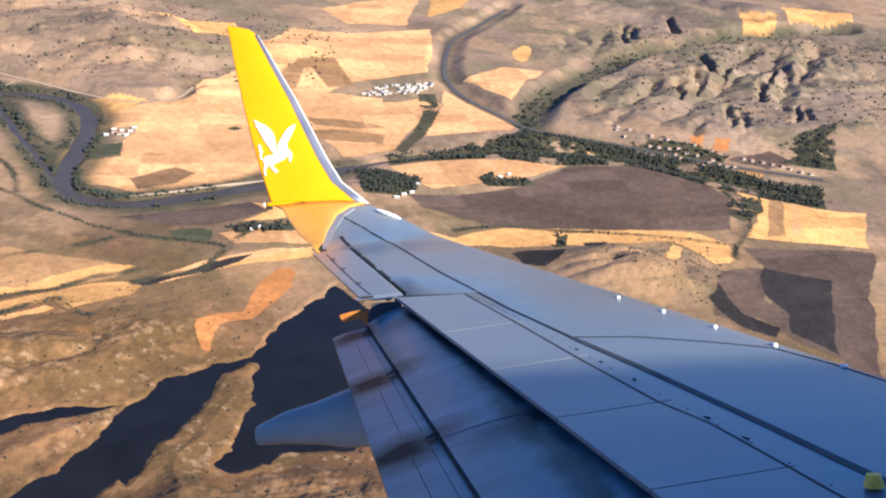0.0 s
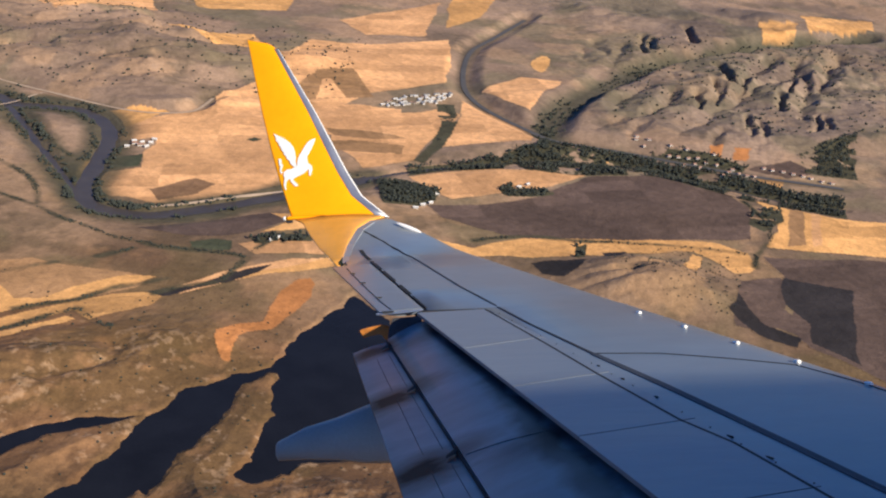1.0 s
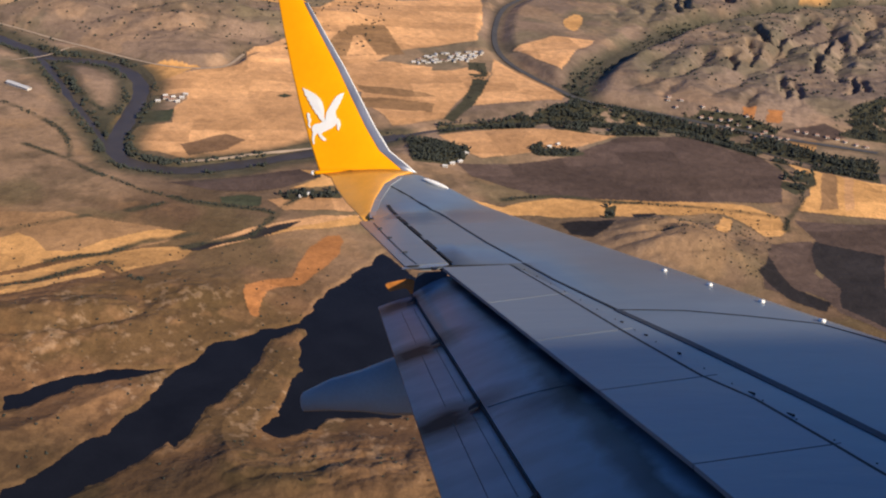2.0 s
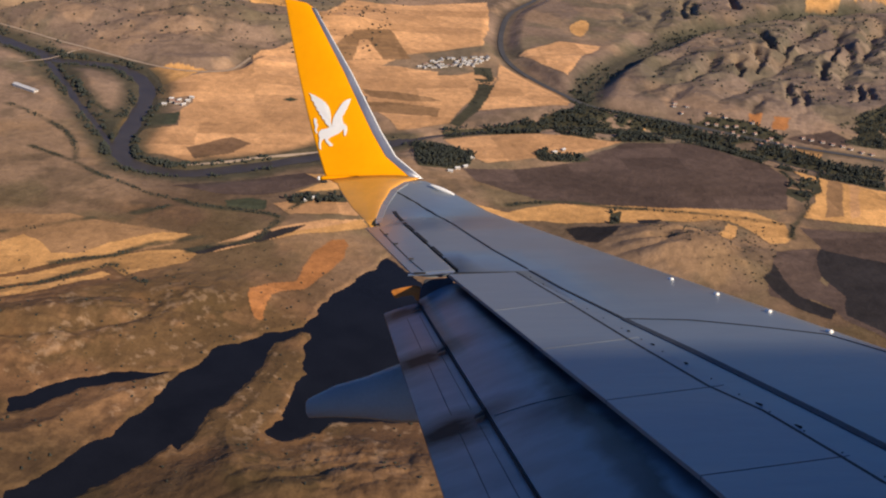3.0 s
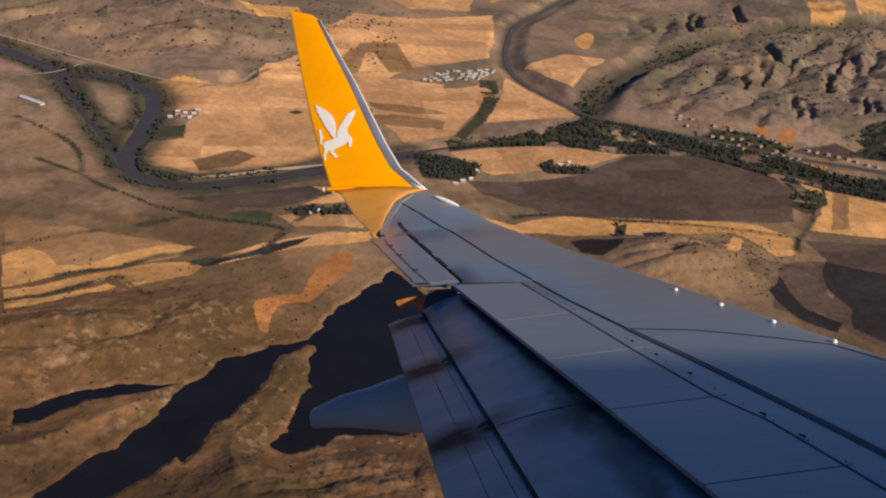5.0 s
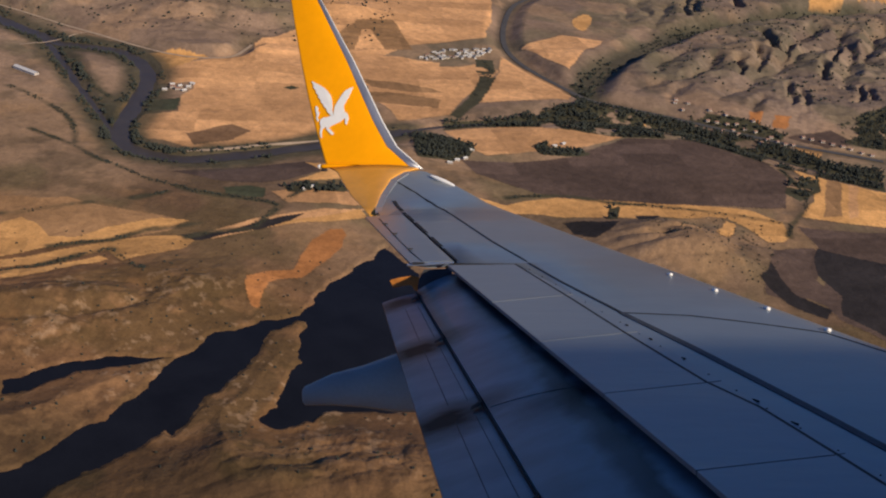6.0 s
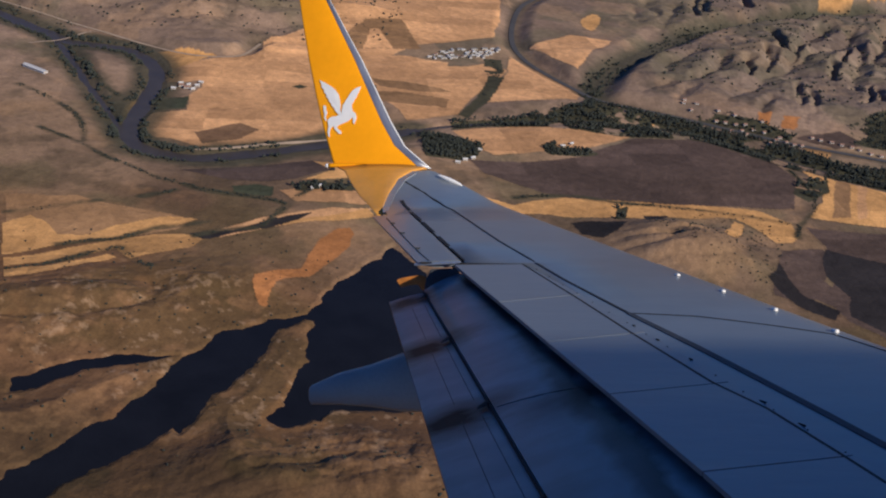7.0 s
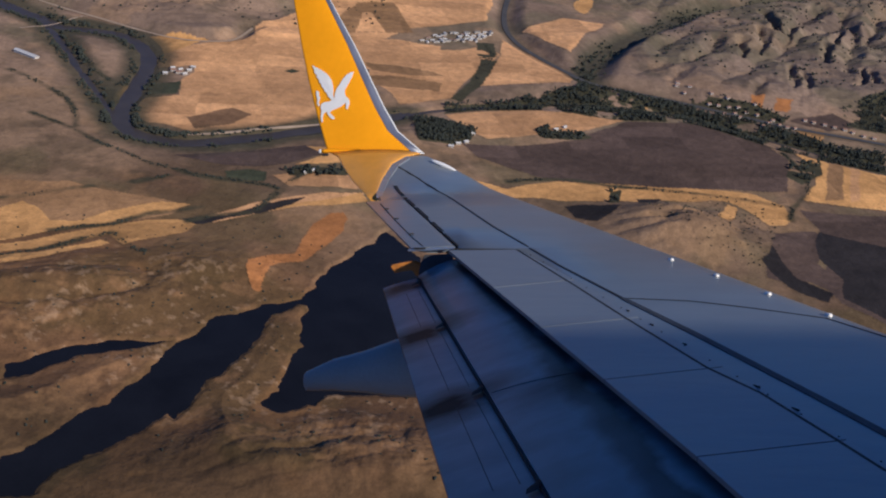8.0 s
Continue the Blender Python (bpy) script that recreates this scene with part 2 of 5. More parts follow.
def loft(name, stations, mat, thick=1.0, up=None):
    """A closed wing body through stations of (nose point, tail point, depth)."""
    verts, faces = [], []
    prof = UPPER + LOWER
    k = len(prof)
    for nose, tail, depth in stations:
        nose, tail = Vector(nose), Vector(tail)
        for c, h in prof:
            verts.append(nose.lerp(tail, c) + (up or UP) * h * depth * thick)
    for s in range(len(stations) - 1):
        for i in range(k):
            a, b = s * k + i, s * k + (i + 1) % k
            faces.append((a, b, b + k, a + k))
    faces.append(tuple(range(k))[::-1])
    faces.append(tuple(range((len(stations) - 1) * k, len(stations) * k)))
    return mesh_from(name, verts, faces, mat, sharp=78)


# main wing box: its rear ends at the spoiler hinge, then at the aileron hinge
stations = []
for y in (1.6, 3.5, 5.75, 7.5, 9.0, 10.5, 12.28):
    stations.append((on(lead(y), y), on(spoiler_hinge(y) + 0.012, y), 3.4 - 0.14 * y))
for y in (12.30, 13.5, 14.6, 15.3):
    stations.append((on(lead(y), y), on(aileron_hinge(y) + 0.012, y), 3.4 - 0.14 * y))
for nose, tail, depth in (((lead(15.32), 15.32, zs(15.32)), (-9.66, 15.32, 1.87), 1.2), ((lead(15.8), 15.8, zs(15.8)), (-9.80, 15.8, 1.975), 1.05), ((-8.43, 16.2, 2.02), (-9.83, 16.2, 2.135), 0.9), ((-8.67, 16.6, 2.12), (-9.78, 16.6, 2.335), 0.7), ((-8.98, 16.9, 2.265), (-9.65, 16.9, 2.44), 0.5), ((-9.36, 17.04, 2.43), (-9.46, 17.04, 2.45), 0.3)):
    stations.append((nose, tail, depth))
wing = part("wing", loft("wing", stations, WING), airplane, "grey painted wing skin with dark seams")

WING_SKIN = BVHTree.FromPolygons([v.co for v in wing.data.vertices], [p.vertices for p in wing.data.polygons])

# near-black sheets under spoilers and aileron paint the shade seen in the gaps
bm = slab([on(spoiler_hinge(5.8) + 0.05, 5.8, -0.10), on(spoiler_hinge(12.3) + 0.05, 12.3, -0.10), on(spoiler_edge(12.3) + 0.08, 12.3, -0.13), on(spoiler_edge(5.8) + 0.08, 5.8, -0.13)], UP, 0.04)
part("spoiler_bay", from_bm("spoiler_bay", bm, SOOT_AND_SHADE), wing)
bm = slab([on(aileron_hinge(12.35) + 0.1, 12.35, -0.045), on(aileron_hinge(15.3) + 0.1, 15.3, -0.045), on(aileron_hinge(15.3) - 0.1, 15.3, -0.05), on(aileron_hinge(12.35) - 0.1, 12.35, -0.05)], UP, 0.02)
part("aileron_bay", from_bm("aileron_bay", bm, SOOT_AND_SHADE), wing)

# spoilers: one plate a bay
RIBS = [5.9, 7.34, 8.53, 9.68, 10.86, 12.24]
for a, b in zip(RIBS, RIBS[1:]):
    a, b = a + 0.006, b - 0.006
    bm = slab([on(spoiler_hinge(a) - 0.012, a + 0.14, 0.004), on(spoiler_hinge(b) - 0.012, b + 0.14 * (b < 12), 0.004), on(spoiler_edge(b - 0.12 * (b < 12)), b - 0.12 * (b < 12), 0.0), on(spoiler_edge(a - 0.12), a - 0.12, 0.0)], UP, 0.03)
    part("spoiler", from_bm("spoiler", bm, PANEL), airplane)

# aileron with its balance tab
ya, yb = 12.44, 15.28
stations = []
for y in (ya, 13.4, 14.4, yb):
    e = -8.66 - 0.387 * (y - 12.28)
    stations.append((on(aileron_hinge(y) - 0.012, y, 0.002), on(e, y - 0.06, -0.01), 0.55))
aileron = part("aileron", loft("aileron", stations, PANEL), airplane, "grey aileron with a narrow trim tab")
AILERON_SKIN = BVHTree.FromPolygons([v.co for v in aileron.data.vertices], [p.vertices for p in aileron.data.polygons])
SKINS = {wing: WING_SKIN, aileron: AILERON_SKIN}


def seam(name, pts, widths, lift, mat, parent, label=""):
    """A flat strip that follows the skin of the wing or the aileron."""
    raw, rw = [Vector(p) for p in pts], list(widths)
    pts, widths = [], []
    for i in range(len(raw) - 1):
        for k in range(10):
            pts.append(raw[i].lerp(raw[i + 1], k / 10))
            widths.append(rw[i] + (rw[i + 1] - rw[i]) * k / 10)
    pts, widths = pts + [raw[-1]], widths + [rw[-1]]
    if parent in SKINS:
        for i, p in enumerate(pts):
            hit = SKINS[parent].ray_cast(p + UP * 0.5, -UP, 1.0)[0]
            pts[i] = hit if hit is not None else p
    verts, faces = [], []
    for i, p in enumerate(pts):
        d = (pts[min(i + 1, len(pts) - 1)] - pts[max(i - 1, 0)]).normalized()
        side = UP.cross(d).normalized() * widths[i] / 2
        for s, h in ((-1, lift), (1, lift), (1, lift - 0.02), (-1, lift - 0.02)):
            verts.append(p + side * s + UP * h)
    for i in range(len(pts) - 1):
        for j in range(4):
            a, b = i * 4 + j, i * 4 + (j + 1) % 4
            faces.append((a, b, b + 4, a + 4))
    return part(name, mesh_from(name, verts, faces, mat, False), parent, label)


seam("tab_seam", [on(-8.62, 12.44), on(-8.787, 12.838), on(-9.027, 13.465), on(-9.304, 14.204), on(-9.60, 15.02)], [0.009, 0.010, 0.010, 0.011, 0.012], 0.003, SEAL, aileron)
for y in (13.05, 13.95, 14.6):
    bm = bmesh.new()
    p = on(-8.62 - 0.379 * (y - 12.44), y, 0.006)
    box(bm, p.x, p.y, p.z, 0.05, 0.02, 0.012, 0.36)
    part("tab_hinge", from_bm("tab_hinge", bm, SEAL), aileron)
seam("spar_seam", [(-9.688, 16.562, 2.303), (-9.562, 16.466, 2.233), (-9.365, 16.293, 2.135), (-9.122, 15.959, 2.025), (-8.87, 15.517, 1.921), (-8.43, 14.37, 1.763), (-8.059, 13.411, 1.629), (-7.242, 11.506, 1.356), on(-6.705, 10.37)], [0.016, 0.016, 0.018, 0.018, 0.019, 0.02, 0.02, 0.022, 0.024], 0.004, SEAL, wing)
seam("walkway_line", [on(-6.705, 10.37), on(-6.247, 9.448), on(-5.94, 8.796), on(-5.615, 8.10), on(-5.372, 7.56), on(-4.6, 5.9)], [0.045, 0.055, 0.055, 0.055, 0.055, 0.055], 0.004, WALK, wing, "broad dark walkway line")
seam("slat_seam", [on(-6.70, 10.37), on(-6.205, 10.26), on(-5.757, 10.045), on(-5.30, 9.80), on(-4.98, 9.32), on(-4.1, 7.6)], [0.010, 0.010, 0.009, 0.008, 0.007, 0.007], 0.004, SEAL, wing)
seam("spoiler_seam", [on(-7.70, 12.24), on(-7.09, 10.80), on(-6.68, 9.80), on(-6.19, 8.66), on(-5.92, 8.19), on(-5.635, 7.50), on(-5.487, 7.13), on(-5.0, 6.0)], [0.021] * 8, 0.004, SEAL, wing)
seam("rear_seam", [on(-8.30, 12.30), on(-7.98, 12.27), on(-7.70, 12.245)], [0.010] * 3, 0.004, SEAL, wing)
# a row of small hinge bolts along the spoilers
for k in range(16):
    y = 12.0 - 0.32 * k
    p = on(spoiler_hinge(y) + 0.035, y, 0.004)
    bm = bmesh.new()
    bmesh.ops.create_cone(bm, cap_ends=True, segments=8, radius1=0.006, radius2=0.004, depth=0.008, matrix=Matrix.Translation(p))
    part("hinge_bolt", from_bm("hinge_bolt", bm, SOOT_AND_SHADE), wing)
for y, w in ((7.92, 0.09), (8.30, 0.09), (9.15, 0.06), (9.62, 0.06), (10.0, 0.05)):
    bm = bmesh.new()
    p = on(spoiler_hinge(y) + 0.05, y, 0.02)
    box(bm, p.x, p.y, p.z - 0.014, 0.012, 0.8 * w, 0.010, 0.4)
    bmesh.ops.bevel(bm, geom=bm.edges[:], offset=0.003, segments=1, affect="EDGES")
    part("hinge_fitting", from_bm("hinge_fitting", bm, SOOT_AND_SHADE), wing)

# bright studs along the nose
for i in range(7):
    y = 11.75 - 0.62 * i
    p = on(lead(y) - 0.19 + 0.018 * i, y, 0.012)
    bm = bmesh.new()
    box(bm, p.x, p.y, p.z - 0.008, 0.035, 0.06, 0.03, 0.45)
    bmesh.ops.bevel(bm, geom=bm.edges[:], offset=0.008, segments=1, affect="EDGES")
    part("stud", from_bm("stud", bm, WHITE), wing, "small white stud on the leading edge")

bm = bmesh.new()
p = on(-5.29, 7.13, 0.05)
bmesh.ops.create_cone(bm, cap_ends=True, segments=12, radius1=0.05, radius2=0.035, depth=0.06, matrix=Matrix.Translation(p))
part("tether_ring", from_bm("tether_ring", bm, BRASS), wing, "yellow tether ring")

# wing-tip light under its long clear cover
bm = bmesh.new()
a, b = Vector((-9.30, 16.88, 2.385)), Vector((-8.95, 16.80, 2.232))
d = b - a
rot = d.to_track_quat("Z", "Y").to_matrix().to_4x4()
bmesh.ops.create_uvsphere(bm, u_segments=16, v_segments=10, radius=1, matrix=Matrix.Translation((a + b) / 2) @ rot @ Matrix.Diagonal((0.028, 0.03, d.length / 2, 1)))
part("tip_light", from_bm("tip_light", bm, LENS), airplane, "white wing tip light lens")

# ---- flaps ----
def flap_z(x, y, drop, slope):
    return zs(y) - drop + slope * (x + 6.32 + 0.381 * (y - 7.25))


def flap_point(x, y, drop, slope=0.35):
    return Vector((x, y, flap_z(x, y, drop, slope)))


def fore_line(y):
    return -8.60 + 0.330 * (12.1 - y)


def aft_line(y):
    return -8.967 + 0.298 * (12.2 - y)


def flap_body(name, ys, front, back, drop_front, drop_back, mat, crown=0.02, skew=0.0):
    """A flap with a rounded nose, a crowned back and a thin tail."""
    verts, faces = [], []
    steps = [0.0, 0.02, 0.08, 0.25, 0.5, 0.75, 1.0]
    for y0 in ys:
        ring = []
        for c in steps:
            y = y0 + skew * (1 - c) * (y0 == ys[-1])
            x = front(y) + (back(y) - front(y)) * c
            z = flap_z(x, y, drop_front + (drop_back - drop_front) * c, 0.35) + crown * math.sin(math.pi * c) - (0.05 if c == 0 else 0.012 if c < 0.05 else 0)
            ring.append((x, y, z))
        for c in reversed(steps):
            y = y0 + skew * (1 - c) * (y0 == ys[-1])
            x = front(y) + (back(y) - front(y)) * c
            ring.append((x, y, flap_z(x, y, drop_front + (drop_back - drop_front) * c, 0.35) - 0.02 - 0.13 * (1 - c) * (c > 0) - 0.06 * (c == 0)))
        verts += ring
    k = 2 * len(steps)
    for s in range(len(ys) - 1):
        for i in range(k):
            a, b = s * k + i, s * k + (i + 1) % k
            faces.append((a, a + k, b + k, b))
    faces.append(tuple(range(k)))
    faces.append(tuple(range((len(ys) - 1) * k, len(ys) * k))[::-1])
    return mesh_from(name, verts, faces, mat, sharp=62)


ys = [5.8, 7.2, 8.6, 10.0, 11.2, 12.19]
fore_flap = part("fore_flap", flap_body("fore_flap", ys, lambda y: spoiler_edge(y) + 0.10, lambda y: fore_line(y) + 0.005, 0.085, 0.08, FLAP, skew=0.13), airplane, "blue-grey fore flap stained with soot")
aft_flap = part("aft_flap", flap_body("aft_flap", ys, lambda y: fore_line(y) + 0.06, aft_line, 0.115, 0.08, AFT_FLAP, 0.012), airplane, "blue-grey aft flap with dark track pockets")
seam("flap_gap", [flap_point(fore_line(y) - 0.008, y, 0.088) for y in ys], [0.007] * 6, 0.006, SEAL, fore_flap)
def on_aft(y, f):
    x = fore_line(y) + 0.06 + (aft_line(y) - fore_line(y) - 0.06) * f
    return Vector((x, y, flap_z(x, y, 0.115 - 0.035 * f, 0.35) + 0.012 * math.sin(math.pi * f)))


def on_fore(y, f):
    a, b = spoiler_edge(y) + 0.10, fore_line(y) + 0.005
    x = a + (b - a) * f
    return Vector((x, y, flap_z(x, y, 0.085 - 0.005 * f, 0.35) + 0.02 * math.sin(math.pi * f)))


for f in (0.28, 0.56):
    for y0, y1 in ((11.75, 10.75), (10.5, 9.25), (8.95, 7.7), (7.5, 6.0)):
        seam("aft_flap_seam", [on_aft(y0 + (y1 - y0) * k / 4, f) for k in range(5)], [0.0035] * 5, 0.002, SEAL, aft_flap)
for y in (8.98, 6.9):
    seam("fore_flap_joint", [on_fore(y - 0.035 * k, 0.97 - 0.2 * k) for k in range(5)], [0.004] * 5, 0.002, SEAL, fore_flap)
for y in (11.98, 10.62, 9.1, 7.6):
    verts, faces = [], []
    for i in range(9):
        for j in range(5):
            u, v = i / 8, j / 4 - 0.5
            x = fore_line(y) - 0.01 - 0.07 * u
            w = 0.11 * (1 - 0.5 * u)
            verts.append(flap_point(x, y - 0.04 * u + v * w, 0.075 - 0.012 * (1 - u) * (abs(v) < 0.4)))
    for i in range(8):
        for j in range(4):
            a = i * 5 + j
            faces.append((a, a + 1, a + 6, a + 5))
    part("track_pocket", mesh_from("track_pocket", verts, faces, SOOT_AND_SHADE), aft_flap, "sooty recess for the flap track")
# the winglet's orange darkened: the cap's shade is in its colour
SHADED_ORANGE = material("shaded_orange_paint", (0.44, 0.16, 0.022), 0.6, 0.0, 0.25, 9)
bm = slab([(-8.943, 12.43, 1.291), (-8.927, 12.43, 1.306), (-8.83, 12.43, 1.326), (-8.724, 12.43, 1.342), (-8.67, 12.43, 1.328), (-8.646, 12.43, 1.303), (-8.654, 12.43, 1.247), (-8.676, 12.43, 1.192), (-8.699, 12.43, 1.203), (-8.714, 12.43, 1.247), (-8.747, 12.43, 1.258), (-8.905, 12.43, 1.224)], (0, -1, 0), 0.06, 0.006)
part("flap_end_cap", from_bm("flap_end_cap", bm, SHADED_ORANGE), fore_flap, "orange end cap of the flap, toned down for shade")
bm = slab([(-8.30, 12.33, 1.470), (-8.30, 12.39, 1.478), (-8.62, 12.41, 1.470), (-8.76, 12.40, 1.458), (-8.75, 12.35, 1.450), (-8.56, 12.33, 1.458)], UP, 0.012, 0.003)
rail = part("flap_edge_rail", from_bm("flap_edge_rail", bm, ALLOY), wing, "worn metal rail beside the aileron")
bm = bmesh.new()
box(bm, -8.64, 12.37, 1.468, 0.11, 0.03, 0.012, 0.1)
part("rail_slot", from_bm("rail_slot", bm, SOOT_AND_SHADE), rail)
# added dark filler, outlined to close the gap as the camera sees it
bm = slab([(-8.652, 12.34, 1.215), (-8.634, 12.34, 1.313), (-8.589, 12.34, 1.405), (-8.316, 12.34, 1.415), (-8.317, 12.34, 1.281), (-8.493, 12.34, 1.199)], (0, -1, 0), 0.03, 0.004)
part("flap_bay_filler", from_bm("flap_bay_filler", bm, WALK), wing, "added dark filler plate at the end of the flap bay")

# the flap track fairing under the wing
ring = [(0.0, 1.0), (0.55, 0.86), (0.95, 0.35), (1.0, -0.25), (0.75, -0.8), (0.0, -1.0), (-0.75, -0.8), (-1.0, -0.25), (-0.95, 0.35), (-0.55, 0.86)]
verts, faces = [], []
spine = [(-9.47, 0.385, 0.03, 0.055), (-9.45, 0.38, 0.05, 0.085), (-9.2, 0.44, 0.10, 0.14), (-8.92, 0.47, 0.14, 0.185), (-8.66, 0.50, 0.17, 0.25), (-8.3, 0.56, 0.19, 0.31), (-7.7, 0.72, 0.20, 0.34), (-6.9, 0.86, 0.19, 0.30), (-6.2, 0.98, 0.12, 0.16)]
for x, z, w, h in spine:
    for u, v in ring:
        verts.append((x, 11.2 + u * w, z + v * h))
for s in range(len(spine) - 1):
    for i in range(10):
        a, b = s * 10 + i, s * 10 + (i + 1) % 10
        faces.append((a, b, b + 10, a + 10))
faces += [tuple(range(10))[::-1], tuple(range(80, 90))]
part("flap_track_fairing", mesh_from("flap_track_fairing", verts, faces, FAIRING), airplane, "grey canoe-shaped flap track fairing")

# ---- the winglet ----
NOSE = [(-9.74, 15.42, 1.84), (-9.81, 15.8, 1.975), (-9.83, 16.2, 2.135), (-9.78, 16.6, 2.335), (-9.65, 16.9, 2.44), (-9.41, 17.05, 2.45), (-9.62, 17.12, 2.60), (-9.84, 17.17, 2.79), (-10.05, 17.27, 3.14), (-10.27, 17.40, 3.57), (-10.50, 17.54, 4.02), (-10.80, 17.69, 4.55), (-11.06, 17.83, 5.01), (-11.18, 17.86, 5.10)]
TAIL = [(-9.77, 15.40, 1.835), (-9.99, 15.85, 1.965), (-10.21, 16.2, 2.10), (-10.45, 16.6, 2.305), (-10.585, 16.88, 2.45), (-10.78, 17.0, 2.53), (-10.82, 17.07, 2.64), (-10.87, 17.13, 2.78), (-10.97, 17.23, 3.05), (-11.12, 17.40, 3.52), (-11.26, 17.55, 4.06), (-11.40, 17.73, 4.65), (-11.50, 17.87, 5.12), (-11.52, 17.89, 5.19)]


def blade(name, noses, tails, mat, c0, c1, swell, steps=10):
    """A blade with a rounded section between two chord fractions of the nose and tail lines."""
    verts, faces = [], []
    for i, (a, b) in enumerate(zip(noses, tails)):
        a, b = Vector(a), Vector(b)
        j0, j1 = max(i - 1, 0), min(i + 1, len(noses) - 1)
        run = (Vector(noses[j1]) + Vector(tails[j1]) - Vector(noses[j0]) - Vector(tails[j0])).normalized()
        side = (a - b).cross(run).normalized()
        chord = (a - b).length
        ring = []
        cs = [c0 + (c1 - c0) * (0.5 - 0.5 * math.cos(math.pi * s / steps)) for s in range(steps + 1)]
        for c in cs:
            h = chord * 0.05 * math.sqrt(max(c, 0)) * (1 - c) * 2.2 + 0.004 + swell
            ring.append(a.lerp(b, c) + side * h)
        for c in reversed(cs):
            h = chord * 0.04 * math.sqrt(max(c, 0)) * (1 - c) * 2.2 + 0.004 + swell
            ring.append(a.lerp(b, c) - side * h)
        verts += ring
    k = 2 * (steps + 1)
    for s in range(len(noses) - 1):
        for i in range(k):
            a, b = s * k + i, s * k + (i + 1) % k
            faces.append((a, b, b + k, a + k))
    faces.append(tuple(range(k))[::-1])
    faces.append(tuple(range((len(noses) - 1) * k, len(noses) * k)))
    me = mesh_from(name, verts, faces, mat)
    bm = bmesh.new()
    bm.from_mesh(me)
    bmesh.ops.recalc_face_normals(bm, faces=bm.faces)
    bm.to_mesh(me)
    bm.free()
    return me


NOSE[5], TAIL[5] = (-9.47, 17.04, 2.475), (-10.77, 17.01, 2.535)
# duller orange: the sky's reflection on the curved root, put into the colour
SKY_SHEEN_ORANGE = material("sky_sheen_orange", (0.70, 0.33, 0.055), 0.30, 0.0, 0.10, 3, fine=14)
winglet = part("winglet", blade("winglet", NOSE[5:], TAIL[5:], ORANGE, 0.0, 1.0, 0.0), airplane, "bright orange upswept winglet with a white emblem")
part("winglet_root", blade("winglet_root", NOSE[:6], TAIL[:6], SKY_SHEEN_ORANGE, 0.0, 1.0, 0.0), airplane, "orange curved root of the winglet with sky sheen painted in")
part("leading_strip", blade("leading_strip", NOSE[5:13], TAIL[5:13], ALLOY, -0.02, 0.10, 0.004, 6), winglet, "bare metal leading edge strip")
# added white strip in place of the sun's highlight along the edge
part("edge_glint", blade("edge_glint", NOSE[5:13], TAIL[5:13], WHITE, -0.040, -0.015, 0.003, 4), winglet, "thin white strip painting the sun glint on the leading edge")
# a slim fairing along the crease, with a lamp at its tail
verts, faces = [], []
for k, (x, r) in enumerate([(-10.30, 0.004), (-10.48, 0.016), (-10.66, 0.026), (-10.80, 0.030), (-10.85, 0.026)]):
    for q in range(8):
        verts.append((x, 16.985 + r * math.cos(q * math.pi / 4), 2.535 + 0.02 * (x + 10.85) + r * math.sin(q * math.pi / 4)))
    if k:
        faces += [(8 * k - 8 + q, 8 * k - 8 + (q + 1) % 8, 8 * k + (q + 1) % 8, 8 * k + q) for q in range(8)]
faces += [tuple(range(8)), tuple(range(32, 40))]
tail_light = part("tail_light", mesh_from("tail_light", verts, faces, ORANGE), winglet, "small orange tail light fairing")
bm = bmesh.new()
bmesh.ops.create_uvsphere(bm, u_segments=10, v_segments=8, radius=0.030, matrix=Matrix.Translation((-10.862, 16.985, 2.535)))
part("lamp_glass", from_bm("lamp_glass", bm, LENS), tail_light)
bm = bmesh.new()
box(bm, -10.80, 16.99, 2.487, 0.09, 0.045, 0.04)
bmesh.ops.bevel(bm, geom=bm.edges[:], offset=0.01, segments=1, affect="EDGES")
part("lamp_bracket", from_bm("lamp_bracket", bm, SOOT_AND_SHADE), tail_light)
RIM = material("pale_rim", (0.22, 0.245, 0.28), 0.35, 0.0, 0.06, 3)
for y0, y1 in ((12.43, 13.05), (13.17, 13.72), (13.98, 14.68), (14.80, 15.45), (15.55, 16.0)):
    seam("hinge_slot", [on(aileron_hinge(y0) + 0.012, y0), on(aileron_hinge(y1) + 0.012 - 0.03 * (y1 > 15.5), y1)], [0.040 if y0 > 13 else 0.018, 0.044 if y0 > 13 else 0.022], 0.005, SOOT_AND_SHADE, wing)
seam("tip_rim", [(-9.72, 15.5, 1.9), (-9.775, 15.8, 1.98), (-9.79, 16.2, 2.13), (-9.735, 16.58, 2.33), (-9.62, 16.86, 2.42)], [0.07, 0.09, 0.10, 0.10, 0.07], 0.003, RIM, wing, "pale rim where the skin meets the winglet")


WINGLET_SKIN = BVHTree.FromPolygons([v.co for v in winglet.data.vertices], [p.vertices for p in winglet.data.polygons])


def emblem_shape(name, outline):
    """A flat white shape on the winglet's inner face, from places along and up the face."""
    pts = []
    for x, z in outline:
        hit = WINGLET_SKIN.ray_cast(Vector((x, 16.0, z)), Vector((0, 1, 0)), 4.0)[0]
        pts.append((hit or Vector((x, 17.35 + 0.30 * (z - 3.4), z))) - Vector((0, 0.012, 0)))
    part(name, from_bm(name, slab(pts, (0, -1, 0.3), 0.006), WHITE), winglet, "white plain emblem shape")


